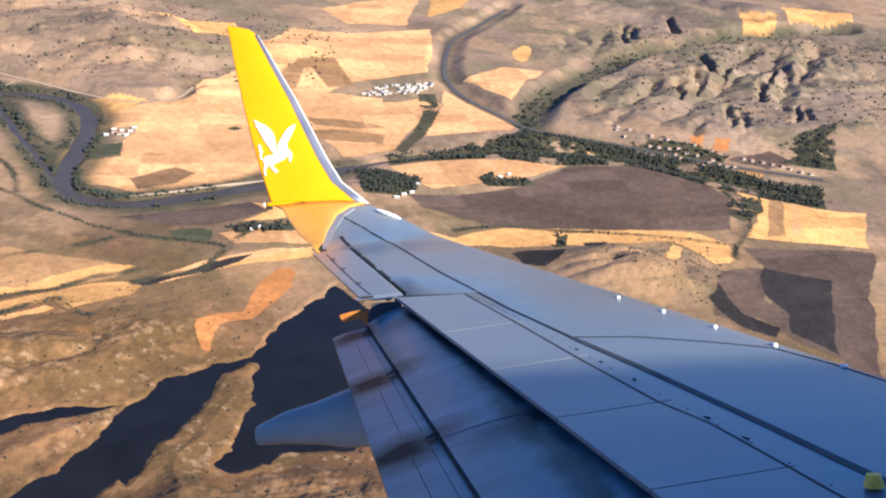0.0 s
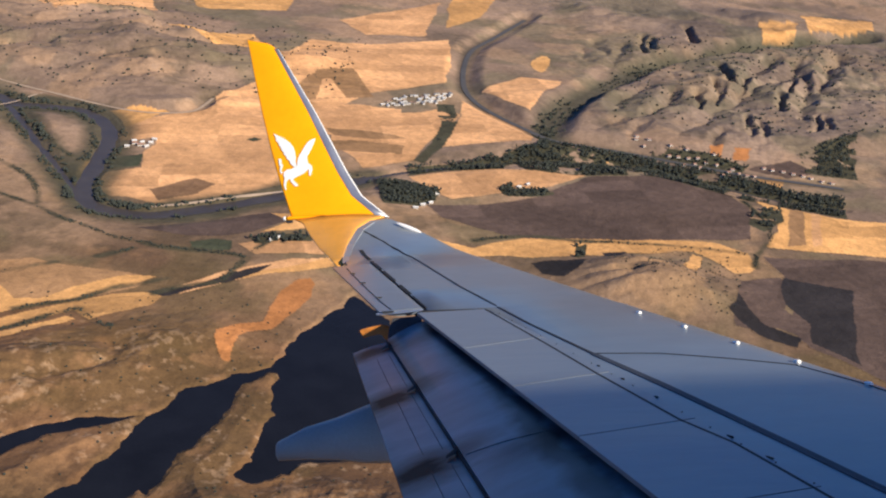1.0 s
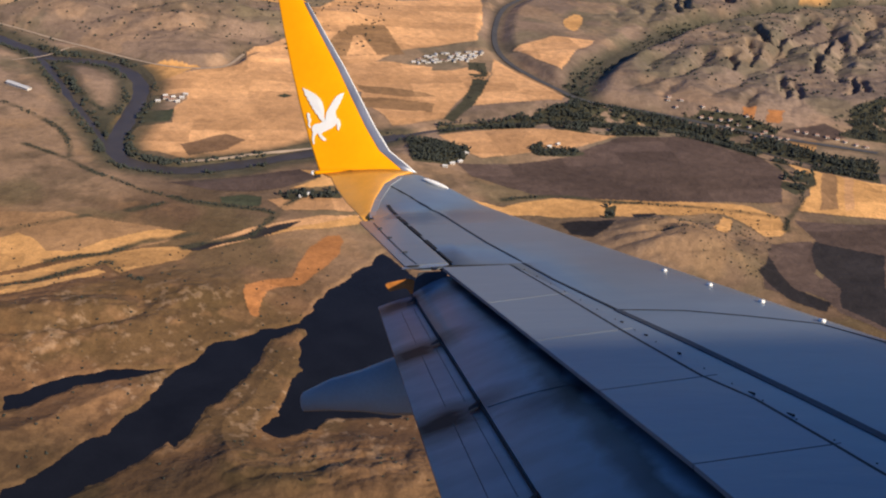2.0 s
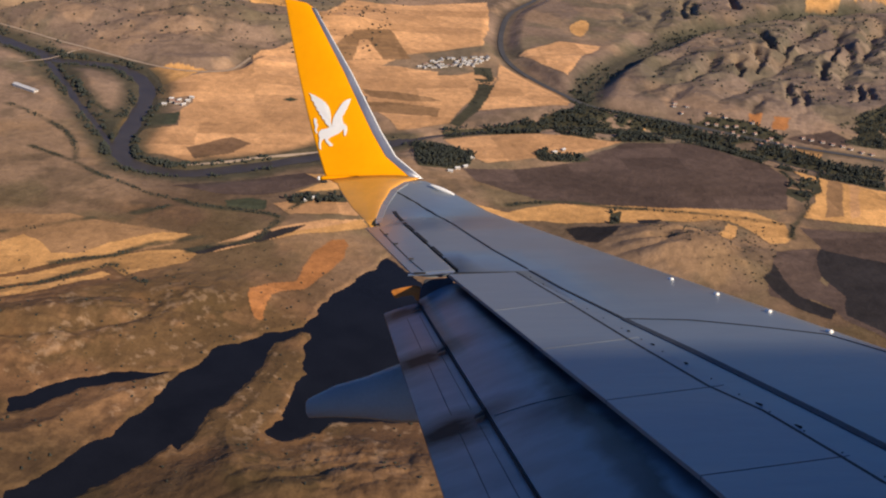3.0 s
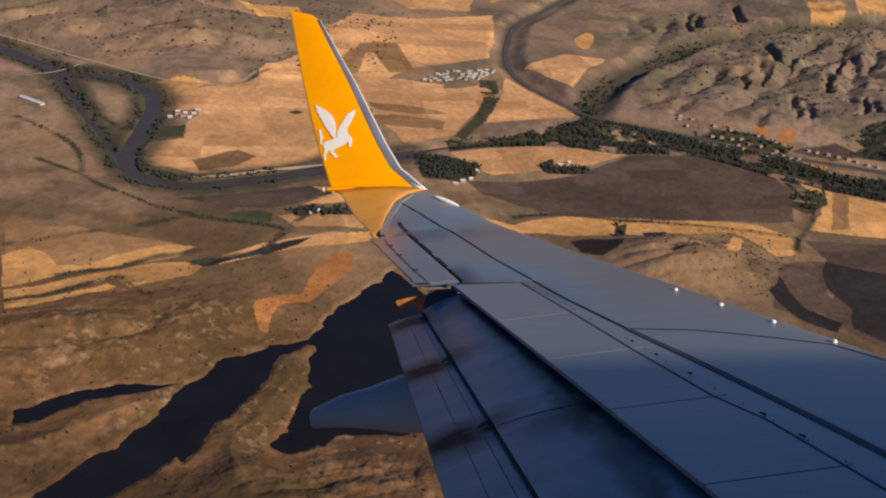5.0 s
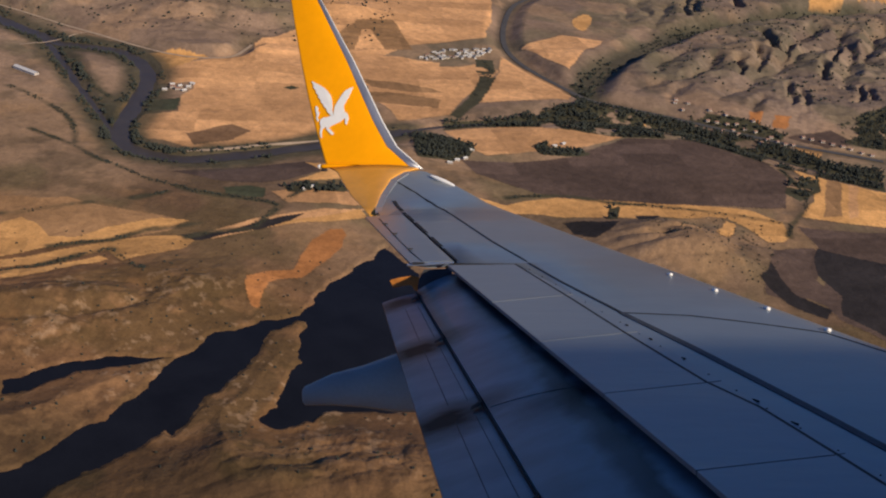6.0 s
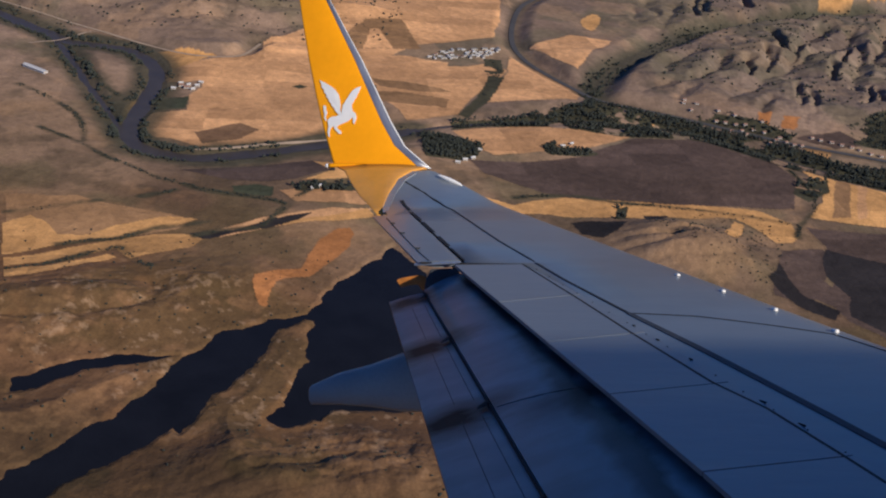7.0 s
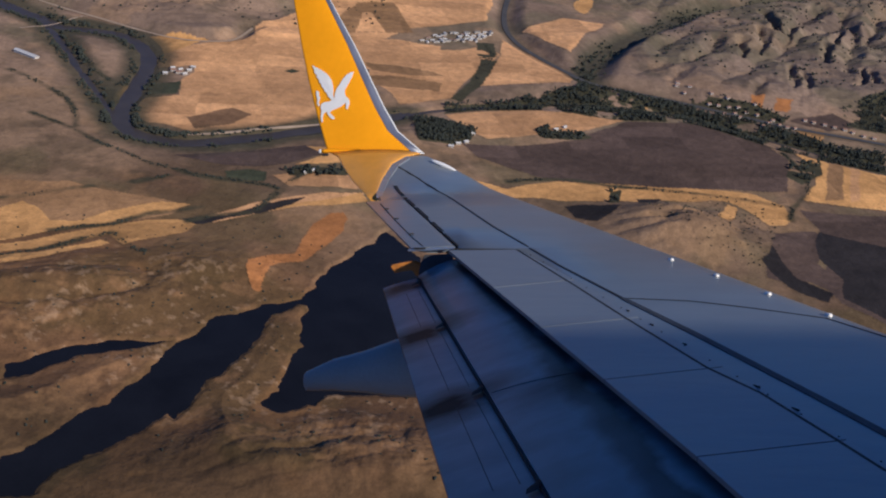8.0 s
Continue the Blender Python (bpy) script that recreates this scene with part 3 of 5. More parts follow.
emblem_shape("emblem_wing", [(-11.081, 3.759), (-11.042, 3.684), (-11.048, 3.659), (-11.0, 3.611), (-11.006, 3.589), (-10.966, 3.544), (-10.967, 3.519), (-10.924, 3.475), (-10.926, 3.453), (-10.883, 3.412), (-10.877, 3.383), (-10.834, 3.347), (-10.821, 3.31), (-10.778, 3.266), (-10.732, 3.237), (-10.728, 3.273), (-10.746, 3.327), (-10.744, 3.388), (-10.758, 3.471), (-10.785, 3.544), (-10.833, 3.607), (-10.895, 3.659), (-10.96, 3.697), (-11.024, 3.732)])
emblem_shape("emblem_blade", [(-10.464, 3.646), (-10.51, 3.636), (-10.566, 3.605), (-10.612, 3.551), (-10.644, 3.494), (-10.676, 3.441), (-10.708, 3.387), (-10.721, 3.326), (-10.721, 3.273), (-10.704, 3.244), (-10.654, 3.243), (-10.602, 3.263), (-10.578, 3.288), (-10.558, 3.305), (-10.575, 3.341), (-10.579, 3.395), (-10.55, 3.438), (-10.54, 3.47), (-10.515, 3.499), (-10.51, 3.53), (-10.491, 3.563)])
emblem_shape("emblem_body", [(-10.721, 3.273), (-10.797, 3.231), (-10.868, 3.225), (-10.909, 3.197), (-10.92, 3.154), (-10.901, 3.104), (-10.908, 3.008), (-10.889, 2.944), (-10.867, 2.94), (-10.879, 2.997), (-10.869, 3.054), (-10.836, 3.089), (-10.814, 3.081), (-10.811, 3.053), (-10.741, 2.98), (-10.705, 2.98), (-10.7, 3.001), (-10.777, 3.073), (-10.751, 3.101), (-10.619, 3.156), (-10.551, 3.212), (-10.545, 3.126), (-10.523, 3.115), (-10.497, 3.197), (-10.508, 3.251), (-10.535, 3.283), (-10.565, 3.298), (-10.602, 3.263), (-10.654, 3.243)])
emblem_shape("emblem_tail", [(-11.0, 3.386), (-10.975, 3.393), (-10.951, 3.363), (-10.955, 3.327), (-10.931, 3.294), (-10.939, 3.259), (-10.954, 3.223), (-10.93, 3.187), (-10.95, 3.169), (-10.975, 3.213), (-10.972, 3.27), (-10.99, 3.314)])

# ---- the fuselage round the seat, with the window that the view goes through ----
verts, faces = [], []
XS = [-17, -14, -11, -9, -8, -7.2, -7.02, -6.38, -6.0, -5, -3, 0, 3, 6, 9, 12]
AN = sorted([radians(a) for a in range(-90, 270, 9)] + [radians(0.0), math.asin(0.4 / 1.88)])
AN = [a for i, a in enumerate(AN) if i == 0 or a - AN[i - 1] > 0.01]
for radius in (1.90, 1.78):
    for x in XS:
        for a in AN:
            verts.append((x, radius * math.cos(a), 1.90 + 1.06 * radius * math.sin(a)))
k, nx = len(AN), len(XS)
hole = set()
for i in range(nx - 1):
    for j in range(k):
        mid = AN[j] + 0.5 * ((AN[(j + 1) % k] - AN[j]) % (2 * math.pi))
        if -7.1 < XS[i] < -6.9 and -0.005 < mid < math.asin(0.4 / 1.88) + 0.005:
            hole.add((i, j))
for i in range(nx - 1):
    for j in range(k):
        if (i, j) in hole:
            continue
        a, b = i * k + j, i * k + (j + 1) % k
        faces.append((a, a + k, b + k, b))
        o = nx * k
        faces.append((a + o, b + o, b + k + o, a + k + o))
for i in (0, nx - 1):
    faces.append(tuple(i * k + j for j in range(k)))
part("fuselage", mesh_from("fuselage", verts, faces, SKIN), airplane, "plain pale fuselage shell with a cabin window")

# ---- the land ----
rng = np.random.default_rng(5)
LATTICE = rng.random((256, 256))


def vnoise(x, y):
    xi, yi = np.floor(x).astype(int), np.floor(y).astype(int)
    u, v = x - xi, y - yi
    u, v = u * u * u * (u * (6 * u - 15) + 10), v * v * v * (v * (6 * v - 15) + 10)
    a, b = LATTICE[xi % 256, yi % 256], LATTICE[(xi + 1) % 256, yi % 256]
    c, d = LATTICE[xi % 256, (yi + 1) % 256], LATTICE[(xi + 1) % 256, (yi + 1) % 256]
    return a * (1 - u) * (1 - v) + b * u * (1 - v) + c * (1 - u) * v + d * u * v


def fbm(x, y, size, octaves=5, gain=0.5, ridged=False):
    total, amp, norm = 0.0, 1.0, 0.0
    for o in range(octaves):
        s = 2.03**o / size
        n = vnoise(x * s + 17.3 * o + 40, y * s - 9.1 * o + 70)
        if ridged:
            n = 1 - np.abs(2 * n - 1)
        total, norm, amp = total + amp * n, norm + amp, amp * gain
    return total / norm


def inside(poly, x, y):
    hit = np.zeros(x.shape, bool)
    for (x0, y0), (x1, y1) in zip(poly, poly[1:] + poly[:1]):
        if y0 != y1:
            hit ^= ((y0 > y) != (y1 > y)) & (x < (x1 - x0) * (y - y0) / (y1 - y0) + x0)
    return hit


def away(line, x, y):
    """Distance to a polyline."""
    p = np.array(line)
    lo, hi = p.min(0) - 130, p.max(0) + 130
    full = np.full(x.shape, 1e3)
    near = (x > lo[0]) & (x < hi[0]) & (y > lo[1]) & (y < hi[1])
    x, y = x[near], y[near]
    best = np.full(x.shape, 1e3)
    for (x0, y0), (x1, y1) in zip(line, line[1:]):
        dx, dy = x1 - x0, y1 - y0
        if dx == dy == 0:
            continue
        t = np.clip(((x - x0) * dx + (y - y0) * dy) / (dx * dx + dy * dy), 0, 1)
        best = np.minimum(best, np.hypot(x - x0 - t * dx, y - y0 - t * dy))
    full[near] = best
    return full


def smooth_line(pts, n=5):
    """A rounded line through a few places."""
    out = []
    p = [pts[0]] + list(pts) + [pts[-1]]
    for i in range(1, len(p) - 2):
        for s in range(n):
            t = s / n
            out.append(tuple(0.5 * (2 * p[i][c] + (p[i + 1][c] - p[i - 1][c]) * t + (2 * p[i - 1][c] - 5 * p[i][c] + 4 * p[i + 1][c] - p[i + 2][c]) * t * t + (3 * p[i][c] - p[i - 1][c] - 3 * p[i + 1][c] + p[i + 2][c]) * t**3) for c in (0, 1)))
    return out + [pts[-1]]


SHADED_RAVINE = [(-276, 1288), (-285, 1270), (-289, 1231), (-299, 1190), (-311, 1161), (-321, 1127), (-325, 1080), (-340, 1066), (-356, 1056), (-374, 1032), (-389, 1013), (-399, 998), (-399, 976), (-406, 956), (-417, 938), (-417, 913), (-416, 888), (-420, 869), (-422, 844), (-427, 825), (-439, 813), (-443, 790), (-447, 765), (-455, 751), (-466, 731), (-478, 716), (-472, 664), (-427, 685), (-422, 713), (-422, 727), (-413, 736), (-401, 748), (-391, 767), (-382, 781), (-374, 789), (-371, 811), (-366, 830), (-356, 824), (-353, 847), (-356, 866), (-356, 886), (-348, 903), (-347, 928), (-342, 956), (-339, 987), (-338, 1018), (-336, 1038), (-328, 1052), (-321, 1069), (-311, 1070), (-305, 1054), (-303, 1037), (-295, 1017), (-287, 984), (-290, 966), (-289, 943), (-285, 918), (-289, 899), (-298, 873), (-272, 869), (-259, 879), (-249, 893), (-240, 892), (-232, 911), (-225, 919), (-162, 944), (-155, 1039), (-221, 1233)]
GULLY = [(-552, 844), (-531, 870), (-507, 893), (-482, 917), (-454, 930), (-421, 939), (-445, 918), (-468, 902), (-496, 874), (-517, 846), (-541, 826)]
RIVER = smooth_line([(-1295, 1917), (-1196, 1873), (-1132, 1843), (-1081, 1824), (-1029, 1802), (-989, 1808), (-937, 1814), (-886, 1798), (-835, 1748), (-803, 1681), (-781, 1602), (-766, 1537), (-750, 1482), (-725, 1445), (-694, 1425), (-653, 1421), (-613, 1430), (-561, 1471), (-509, 1520), (-463, 1569), (-416, 1622), (-360, 1687)])
EAST_RIVER = smooth_line([(-360, 1687), (-312, 1735), (-232, 1795), (-163, 1845), (-90, 1879), (-14, 1897), (73, 1914), (150, 1886), (225, 1866), (306, 1845), (403, 1843)])
CREEK = smooth_line([(-1081, 1824), (-1006, 1750), (-956, 1696), (-908, 1639), (-842, 1568), (-791, 1512), (-753, 1470), (-725, 1445)])
HIGHWAY = smooth_line([(-257, 2901), (-306, 2668), (-334, 2537), (-325, 2377), (-298, 2236), (-257, 2146), (-202, 2080), (-150, 2032), (-115, 2001), (-80, 1984), (-31, 1980), (40, 1975), (110, 1964), (178, 1953), (255, 1942), (331, 1942), (413, 1941)])
COUNTRY = smooth_line([(-1280, 1950), (-1239, 1942), (-1153, 1918), (-1069, 1892), (-990, 1873), (-913, 1852), (-841, 1840), (-790, 1846), (-746, 1869), (-731, 1900), (-730, 1966)])
TRACK = smooth_line([(-1069, 1740), (-1047, 1795), (-1010, 1869)])
LEVEE = smooth_line([(-626, 1449), (-583, 1481), (-543, 1517), (-502, 1551), (-457, 1592)])
VALLEY = smooth_line([(605, 3090), (525, 3019), (425, 2942), (312, 2840), (205, 2716), (128, 2626), (33, 2502), (-39, 2332), (-84, 2203), (-105, 2108), (-109, 2021)])
HEDGES = [smooth_line(line, 3) for line in (
    [(-979, 1558), (-930, 1541), (-889, 1521), (-844, 1492), (-810, 1457), (-777, 1401)],
    [(-768, 1389), (-719, 1362), (-678, 1349), (-634, 1329), (-599, 1326), (-554, 1317), (-515, 1321), (-462, 1329), (-435, 1322)],
    [(-443, 1252), (-441, 1276), (-435, 1322), (-432, 1357), (-422, 1388)],
    [(-744, 1150), (-713, 1177), (-685, 1209), (-661, 1232)],
    [(-619, 1266), (-597, 1286), (-587, 1303)],
    [(-647, 1102), (-617, 1129), (-590, 1148), (-565, 1188), (-532, 1215), (-510, 1235)],
    [(-509, 1191), (-487, 1219), (-451, 1241)],
    [(-661, 1017), (-636, 1046), (-615, 1073), (-601, 1100), (-575, 1127)],
    [(-158, 1497), (-121, 1522), (-74, 1543), (-17, 1549), (40, 1564), (121, 1582), (235, 1595)],
    [(237, 1794), (257, 1751), (268, 1710), (271, 1667), (247, 1593), (242, 1551)],
    [(-315, 2096), (-284, 2018), (-286, 1940), (-288, 1867), (-299, 1800)],
    [(-937, 1694), (-894, 1653), (-853, 1615), (-825, 1595)],
    [(-578, 1126), (-553, 1106), (-529, 1094), (-516, 1092)],
    [(-857, 1419), (-813, 1406), (-768, 1389)],
)]
FIELDS = []


def add_field(crop, outline):
    FIELDS.append((crop, outline))


add_field("damp", [(-307, 1715), (-246, 1765), (-157, 1805), (-82, 1816), (-26, 1819), (66, 1848), (151, 1830), (223, 1803), (295, 1801), (399, 1805), (408, 1894), (318, 1887), (273, 1918), (207, 1925), (149, 1937), (101, 1941), (60, 1979), (-40, 1971), (-99, 1954), (-135, 1919), (-194, 1855), (-235, 1811), (-316, 1755)])
add_field("stubble", [(-730, 1973), (-683, 2062), (-697, 2207), (-678, 2422), (-556, 2451), (-399, 2568), (-348, 2362), (-342, 2231), (-470, 2111), (-506, 1993), (-624, 1953), (-701, 1899)])
add_field("stubble", [(-506, 1993), (-450, 1988), (-342, 2033), (-311, 2069), (-270, 2038), (-307, 1861), (-311, 1789), (-382, 1722), (-456, 1816)])
add_field("straw", [(-868, 1823), (-848, 1854), (-771, 1864), (-769, 1847), (-796, 1744), (-834, 1790)])
add_field("stubble", [(-811, 1742), (-786, 1791), (-740, 1854), (-688, 1915), (-608, 1964), (-488, 1761), (-453, 1623), (-519, 1549), (-584, 1485), (-635, 1459), (-675, 1467), (-701, 1463), (-727, 1484), (-749, 1544), (-745, 1559), (-708, 1588), (-731, 1648), (-725, 1688), (-736, 1714), (-772, 1693), (-788, 1683)])
add_field("fallow", [(-653, 1508), (-604, 1577), (-570, 1561), (-580, 1517), (-624, 1474)])
add_field("crop", [(-767, 1610), (-729, 1640), (-713, 1591), (-754, 1569)])
add_field("ploughed", [(-619, 1368), (-540, 1420), (-461, 1487), (-421, 1458), (-458, 1406), (-504, 1373), (-549, 1361), (-593, 1366)])
add_field("straw", [(-460, 1483), (-425, 1483), (-357, 1457), (-449, 1404), (-420, 1454)])
add_field("crop", [(-527, 1341), (-500, 1364), (-476, 1366), (-464, 1335), (-516, 1322)])
add_field("stubble", [(-464, 1361), (-406, 1405), (-327, 1416), (-294, 1382), (-390, 1357), (-432, 1338)])
add_field("stubble", [(-498, 1209), (-455, 1271), (-385, 1340), (-329, 1362), (-374, 1305), (-442, 1239), (-484, 1193)])
add_field("clay", [(-405, 1118), (-398, 1132), (-382, 1154), (-366, 1169), (-369, 1208), (-365, 1252), (-355, 1289), (-339, 1300), (-326, 1288), (-324, 1254), (-337, 1211), (-348, 1159), (-369, 1140), (-376, 1122), (-375, 1091), (-372, 1067), (-381, 1067)])
add_field("stubble", [(-304, 1711), (-197, 1794), (-104, 1815), (-24, 1820), (-93, 1723), (-144, 1693), (-216, 1637), (-257, 1666)])
add_field("ploughed", [(-253, 1599), (-170, 1630), (-90, 1695), (-19, 1817), (83, 1850), (195, 1826), (247, 1774), (244, 1648), (131, 1604), (-72, 1534), (-129, 1528), (-218, 1554)])
add_field("straw", [(-146, 2474), (-145, 2441), (-150, 2414), (-159, 2400), (-170, 2401), (-181, 2418), (-187, 2447), (-189, 2481), (-184, 2509), (-175, 2525), (-163, 2523), (-153, 2504)])
add_field("stubble", [(-258, 2211), (-200, 2340), (-102, 2334), (-135, 2231), (-146, 2109), (-210, 2159)])
add_field("stubble", [(-284, 2143), (-128, 2024), (-129, 1942), (-297, 1850), (-268, 2029)])
add_field("straw", [(335, 3086), (431, 3120), (412, 2956), (331, 2904)])
add_field("straw", [(460, 3284), (663, 3343), (638, 3165), (455, 3038)])
add_field("straw", [(-15, 1947), (10, 1969), (11, 1918), (-11, 1909)])
add_field("clay", [(190, 2040), (215, 2054), (210, 1972), (190, 1965)])
add_field("clay", [(236, 2055), (265, 2071), (258, 2006), (235, 1994)])
add_field("straw", [(266, 1935), (315, 1954), (301, 1890), (264, 1887)])
add_field("straw", [(-983, 2347), (-801, 2402), (-744, 2294), (-818, 2238), (-928, 2293)])
add_field("stubble", [(-678, 2657), (-483, 2936), (-456, 2586), (-578, 2536)])
add_field("straw", [(-481, 3088), (-348, 3360), (-361, 2822), (-421, 2686)])
add_field("stubble", [(-1345, 2413), (-1214, 2734), (-1046, 2449), (-1214, 2294)])
add_field("straw", [(-1149, 2869), (-923, 3242), (-814, 2687), (-1002, 2578)])
add_field("stubble", [(-131, 3535), (214, 4126), (171, 3512), (-79, 3242)])
add_field("straw", [(-906, 3687), (-422, 4582), (-381, 3614), (-757, 3245)])
add_field("ploughed", [(257, 1970), (330, 2046), (375, 2002), (323, 1955)])
add_field("pasture", [(-769, 1193), (-690, 1232), (-600, 1228), (-533, 1228), (-538, 1196), (-605, 1136), (-668, 1079), (-684, 1058)])
add_field("straw", [(-730, 1124), (-712, 1158), (-689, 1152), (-658, 1124), (-631, 1136), (-609, 1181), (-560, 1222), (-526, 1233), (-543, 1203), (-569, 1177), (-593, 1149), (-622, 1121), (-645, 1102), (-667, 1071), (-685, 1052)])
add_field("straw", [(-679, 1043), (-651, 1068), (-626, 1101), (-590, 1144), (-559, 1173), (-527, 1185), (-501, 1185), (-501, 1160), (-524, 1132), (-550, 1102), (-575, 1122), (-602, 1097), (-622, 1069), (-642, 1042), (-665, 1020)])
add_field("straw", [(-659, 1011), (-631, 1035), (-607, 1067), (-578, 1107), (-565, 1103), (-588, 1072), (-611, 1037), (-629, 1007), (-646, 991)])
add_field("straw", [(-362, 1335), (-338, 1360), (-321, 1342), (-393, 1287), (-428, 1254), (-408, 1285)])
add_field("shade_patch", [(-522, 1189), (-508, 1201), (-477, 1219), (-435, 1283), (-425, 1257), (-473, 1211), (-494, 1184), (-503, 1183)])
add_field("straw", [(-218, 1482), (-155, 1474), (-92, 1531), (-27, 1553), (89, 1593), (192, 1616), (237, 1593), (246, 1554), (230, 1528), (206, 1514), (181, 1554), (161, 1569), (131, 1567), (62, 1528), (28, 1506), (-7, 1501), (-73, 1469), (-117, 1461), (-207, 1430)])
add_field("shade_patch", [(-70, 1453), (-41, 1472), (6, 1483), (1, 1453), (-19, 1420), (-50, 1424)])
add_field("shade_patch", [(27, 1519), (62, 1535), (56, 1506), (33, 1499)])
add_field("straw", [(142, 1499), (156, 1561), (171, 1555), (157, 1485)])
add_field("straw", [(252, 1812), (304, 1792), (398, 1801), (469, 1807), (448, 1655), (315, 1637), (264, 1631), (285, 1696), (286, 1753)])
add_field("stubble", [(340, 1796), (355, 1799), (349, 1670), (335, 1659)])
add_field("straw", [(375, 1789), (401, 1790), (397, 1754), (374, 1754)])
add_field("pasture", [(305, 1790), (328, 1802), (326, 1665), (300, 1646)])
add_field("ploughed", [(257, 1590), (380, 1623), (447, 1642), (394, 1257), (297, 1310), (275, 1366), (290, 1444), (288, 1520)])
add_field("ploughed", [(215, 1492), (274, 1531), (291, 1487), (268, 1403), (256, 1338), (208, 1346)])
add_field("stubble", [(-607, 1954), (-479, 2040), (-380, 2039), (-362, 1935), (-430, 1862), (-535, 1835)])
add_field("pasture", [(-601, 2069), (-591, 2187), (-531, 2226), (-452, 2096), (-575, 2017)])
add_field("stubble", [(-551, 2035), (-566, 2142), (-552, 2150), (-504, 2064)])
add_field("pasture", [(-484, 1888), (-438, 1891), (-366, 1892), (-342, 1879), (-406, 1850), (-462, 1850)])
add_field("pasture", [(-478, 1818), (-403, 1839), (-340, 1843), (-331, 1805), (-409, 1785), (-456, 1777)])
add_field("shade_patch", [(278, 1532), (376, 1518), (351, 1291), (300, 1324), (303, 1389), (277, 1434), (273, 1484)])
add_field("shade_patch", [(202, 1392), (207, 1428), (218, 1465), (223, 1402), (247, 1361), (289, 1336), (279, 1306), (232, 1334)])
add_field("ploughed", [(212, 1444), (227, 1496), (254, 1519), (271, 1501), (264, 1454), (270, 1423), (297, 1386), (288, 1342), (247, 1364), (224, 1402)])
add_field("shade_patch", [(-451, 1241), (-439, 1271), (-424, 1293), (-398, 1317), (-406, 1287), (-421, 1262), (-437, 1241)])
add_field("crop", [(-597, 1771), (-590, 1788), (-574, 1784), (-580, 1765)])
# pale sandbar in the river bend, no harvested field; shares the straw colour
add_field("straw", [(-792, 1537), (-796, 1580), (-790, 1601), (-776, 1574), (-772, 1540), (-781, 1521)])
add_field("damp", [(-326, 2094), (-294, 2102), (-273, 2021), (-274, 1935), (-278, 1852), (-292, 1784), (-311, 1789), (-300, 1871), (-300, 1971)])


CUTS = []


def cut(wide, line):
    """A ravine in the hills: half its width and its line."""
    CUTS.append((wide, smooth_line(line, 3)))


cut(34, [(136, 2074), (175, 2182), (241, 2349), (293, 2454), (347, 2551), (390, 2664)])
cut(24, [(241, 2349), (285, 2522), (340, 2693)])
cut(14, [(192, 2051), (210, 2158)])
cut(20, [(-27, 2038), (17, 2103), (58, 2159), (92, 2226), (117, 2331)])
cut(26, [(364, 2290), (382, 2413), (405, 2549), (393, 2626)])
cut(26, [(16, 2173), (26, 2251), (50, 2329)])
cut(12, [(168, 2254), (170, 2354)])
cut(14, [(196, 2311), (209, 2430)])
cut(16, [(243, 2451), (220, 2558)])
cut(12, [(324, 2322), (332, 2417)])
cut(10, [(361, 2451), (369, 2546)])
cut(16, [(45, 2036), (69, 2114)])
cut(10, [(262, 2137), (270, 2236)])
cut(9, [(286, 2137), (295, 2213)])
cut(10, [(387, 2214), (405, 2321)])
cut(10, [(416, 2238), (423, 2316)])
cut(26, [(432, 2494), (466, 2643), (509, 2812)])
cut(22, [(-35, 2425), (-15, 2568), (-4, 2706)])
cut(14, [(-67, 2524), (-96, 2645)])
cut(16, [(-38, 2606), (-65, 2735)])
cut(12, [(50, 2654), (38, 2817)])
cut(12, [(74, 2680), (56, 2782)])
cut(12, [(157, 2780), (139, 2912)])

GROVES = [
    ([(-307, 1715), (-246, 1765), (-157, 1805), (-82, 1816), (-26, 1819), (66, 1848), (151, 1830), (223, 1803), (295, 1801), (399, 1805), (408, 1894), (318, 1887), (273, 1918), (207, 1925), (149, 1937), (101, 1941), (60, 1979), (-40, 1971), (-99, 1954), (-135, 1919), (-194, 1855), (-235, 1811), (-316, 1755)], 2100),
    ([(350, 2075), (395, 2140), (464, 2211), (439, 1993), (353, 1994)], 210),
    ([(-347, 1681), (-311, 1687), (-238, 1670), (-238, 1622), (-264, 1584), (-310, 1573)], 300),
    ([(-152, 1712), (-125, 1752), (-67, 1767), (-64, 1722), (-95, 1695), (-138, 1683)], 150),
    ([(-142, 2057), (-101, 2063), (-70, 1902), (-101, 1871)], 80),
    ([(89, 2002), (179, 2004), (257, 1979), (246, 1950), (159, 1957), (80, 1964)], 70),
    ([(-456, 1383), (-434, 1404), (-360, 1430), (-353, 1409), (-410, 1381), (-442, 1369)], 46),
    ([(242, 1747), (292, 1791), (296, 1739), (265, 1685), (244, 1702)], 24),
    ([(-16, 1527), (-2, 1543), (3, 1496), (-9, 1490)], 5),
]
for poly, count in GROVES:
    add_field("damp", poly)


def bump_at(x, y, cx, cy, rx, ry, turn=0.0):
    c, s = math.cos(turn), math.sin(turn)
    u, v = ((x - cx) * c + (y - cy) * s) / rx, (-(x - cx) * s + (y - cy) * c) / ry
    return np.exp(-np.minimum(u * u + v * v, 40) ** 1.5)


def smoothstep(v, a, b):
    t = np.clip((v - a) / (b - a), 0, 1)
    return t * t * (3 - 2 * t)


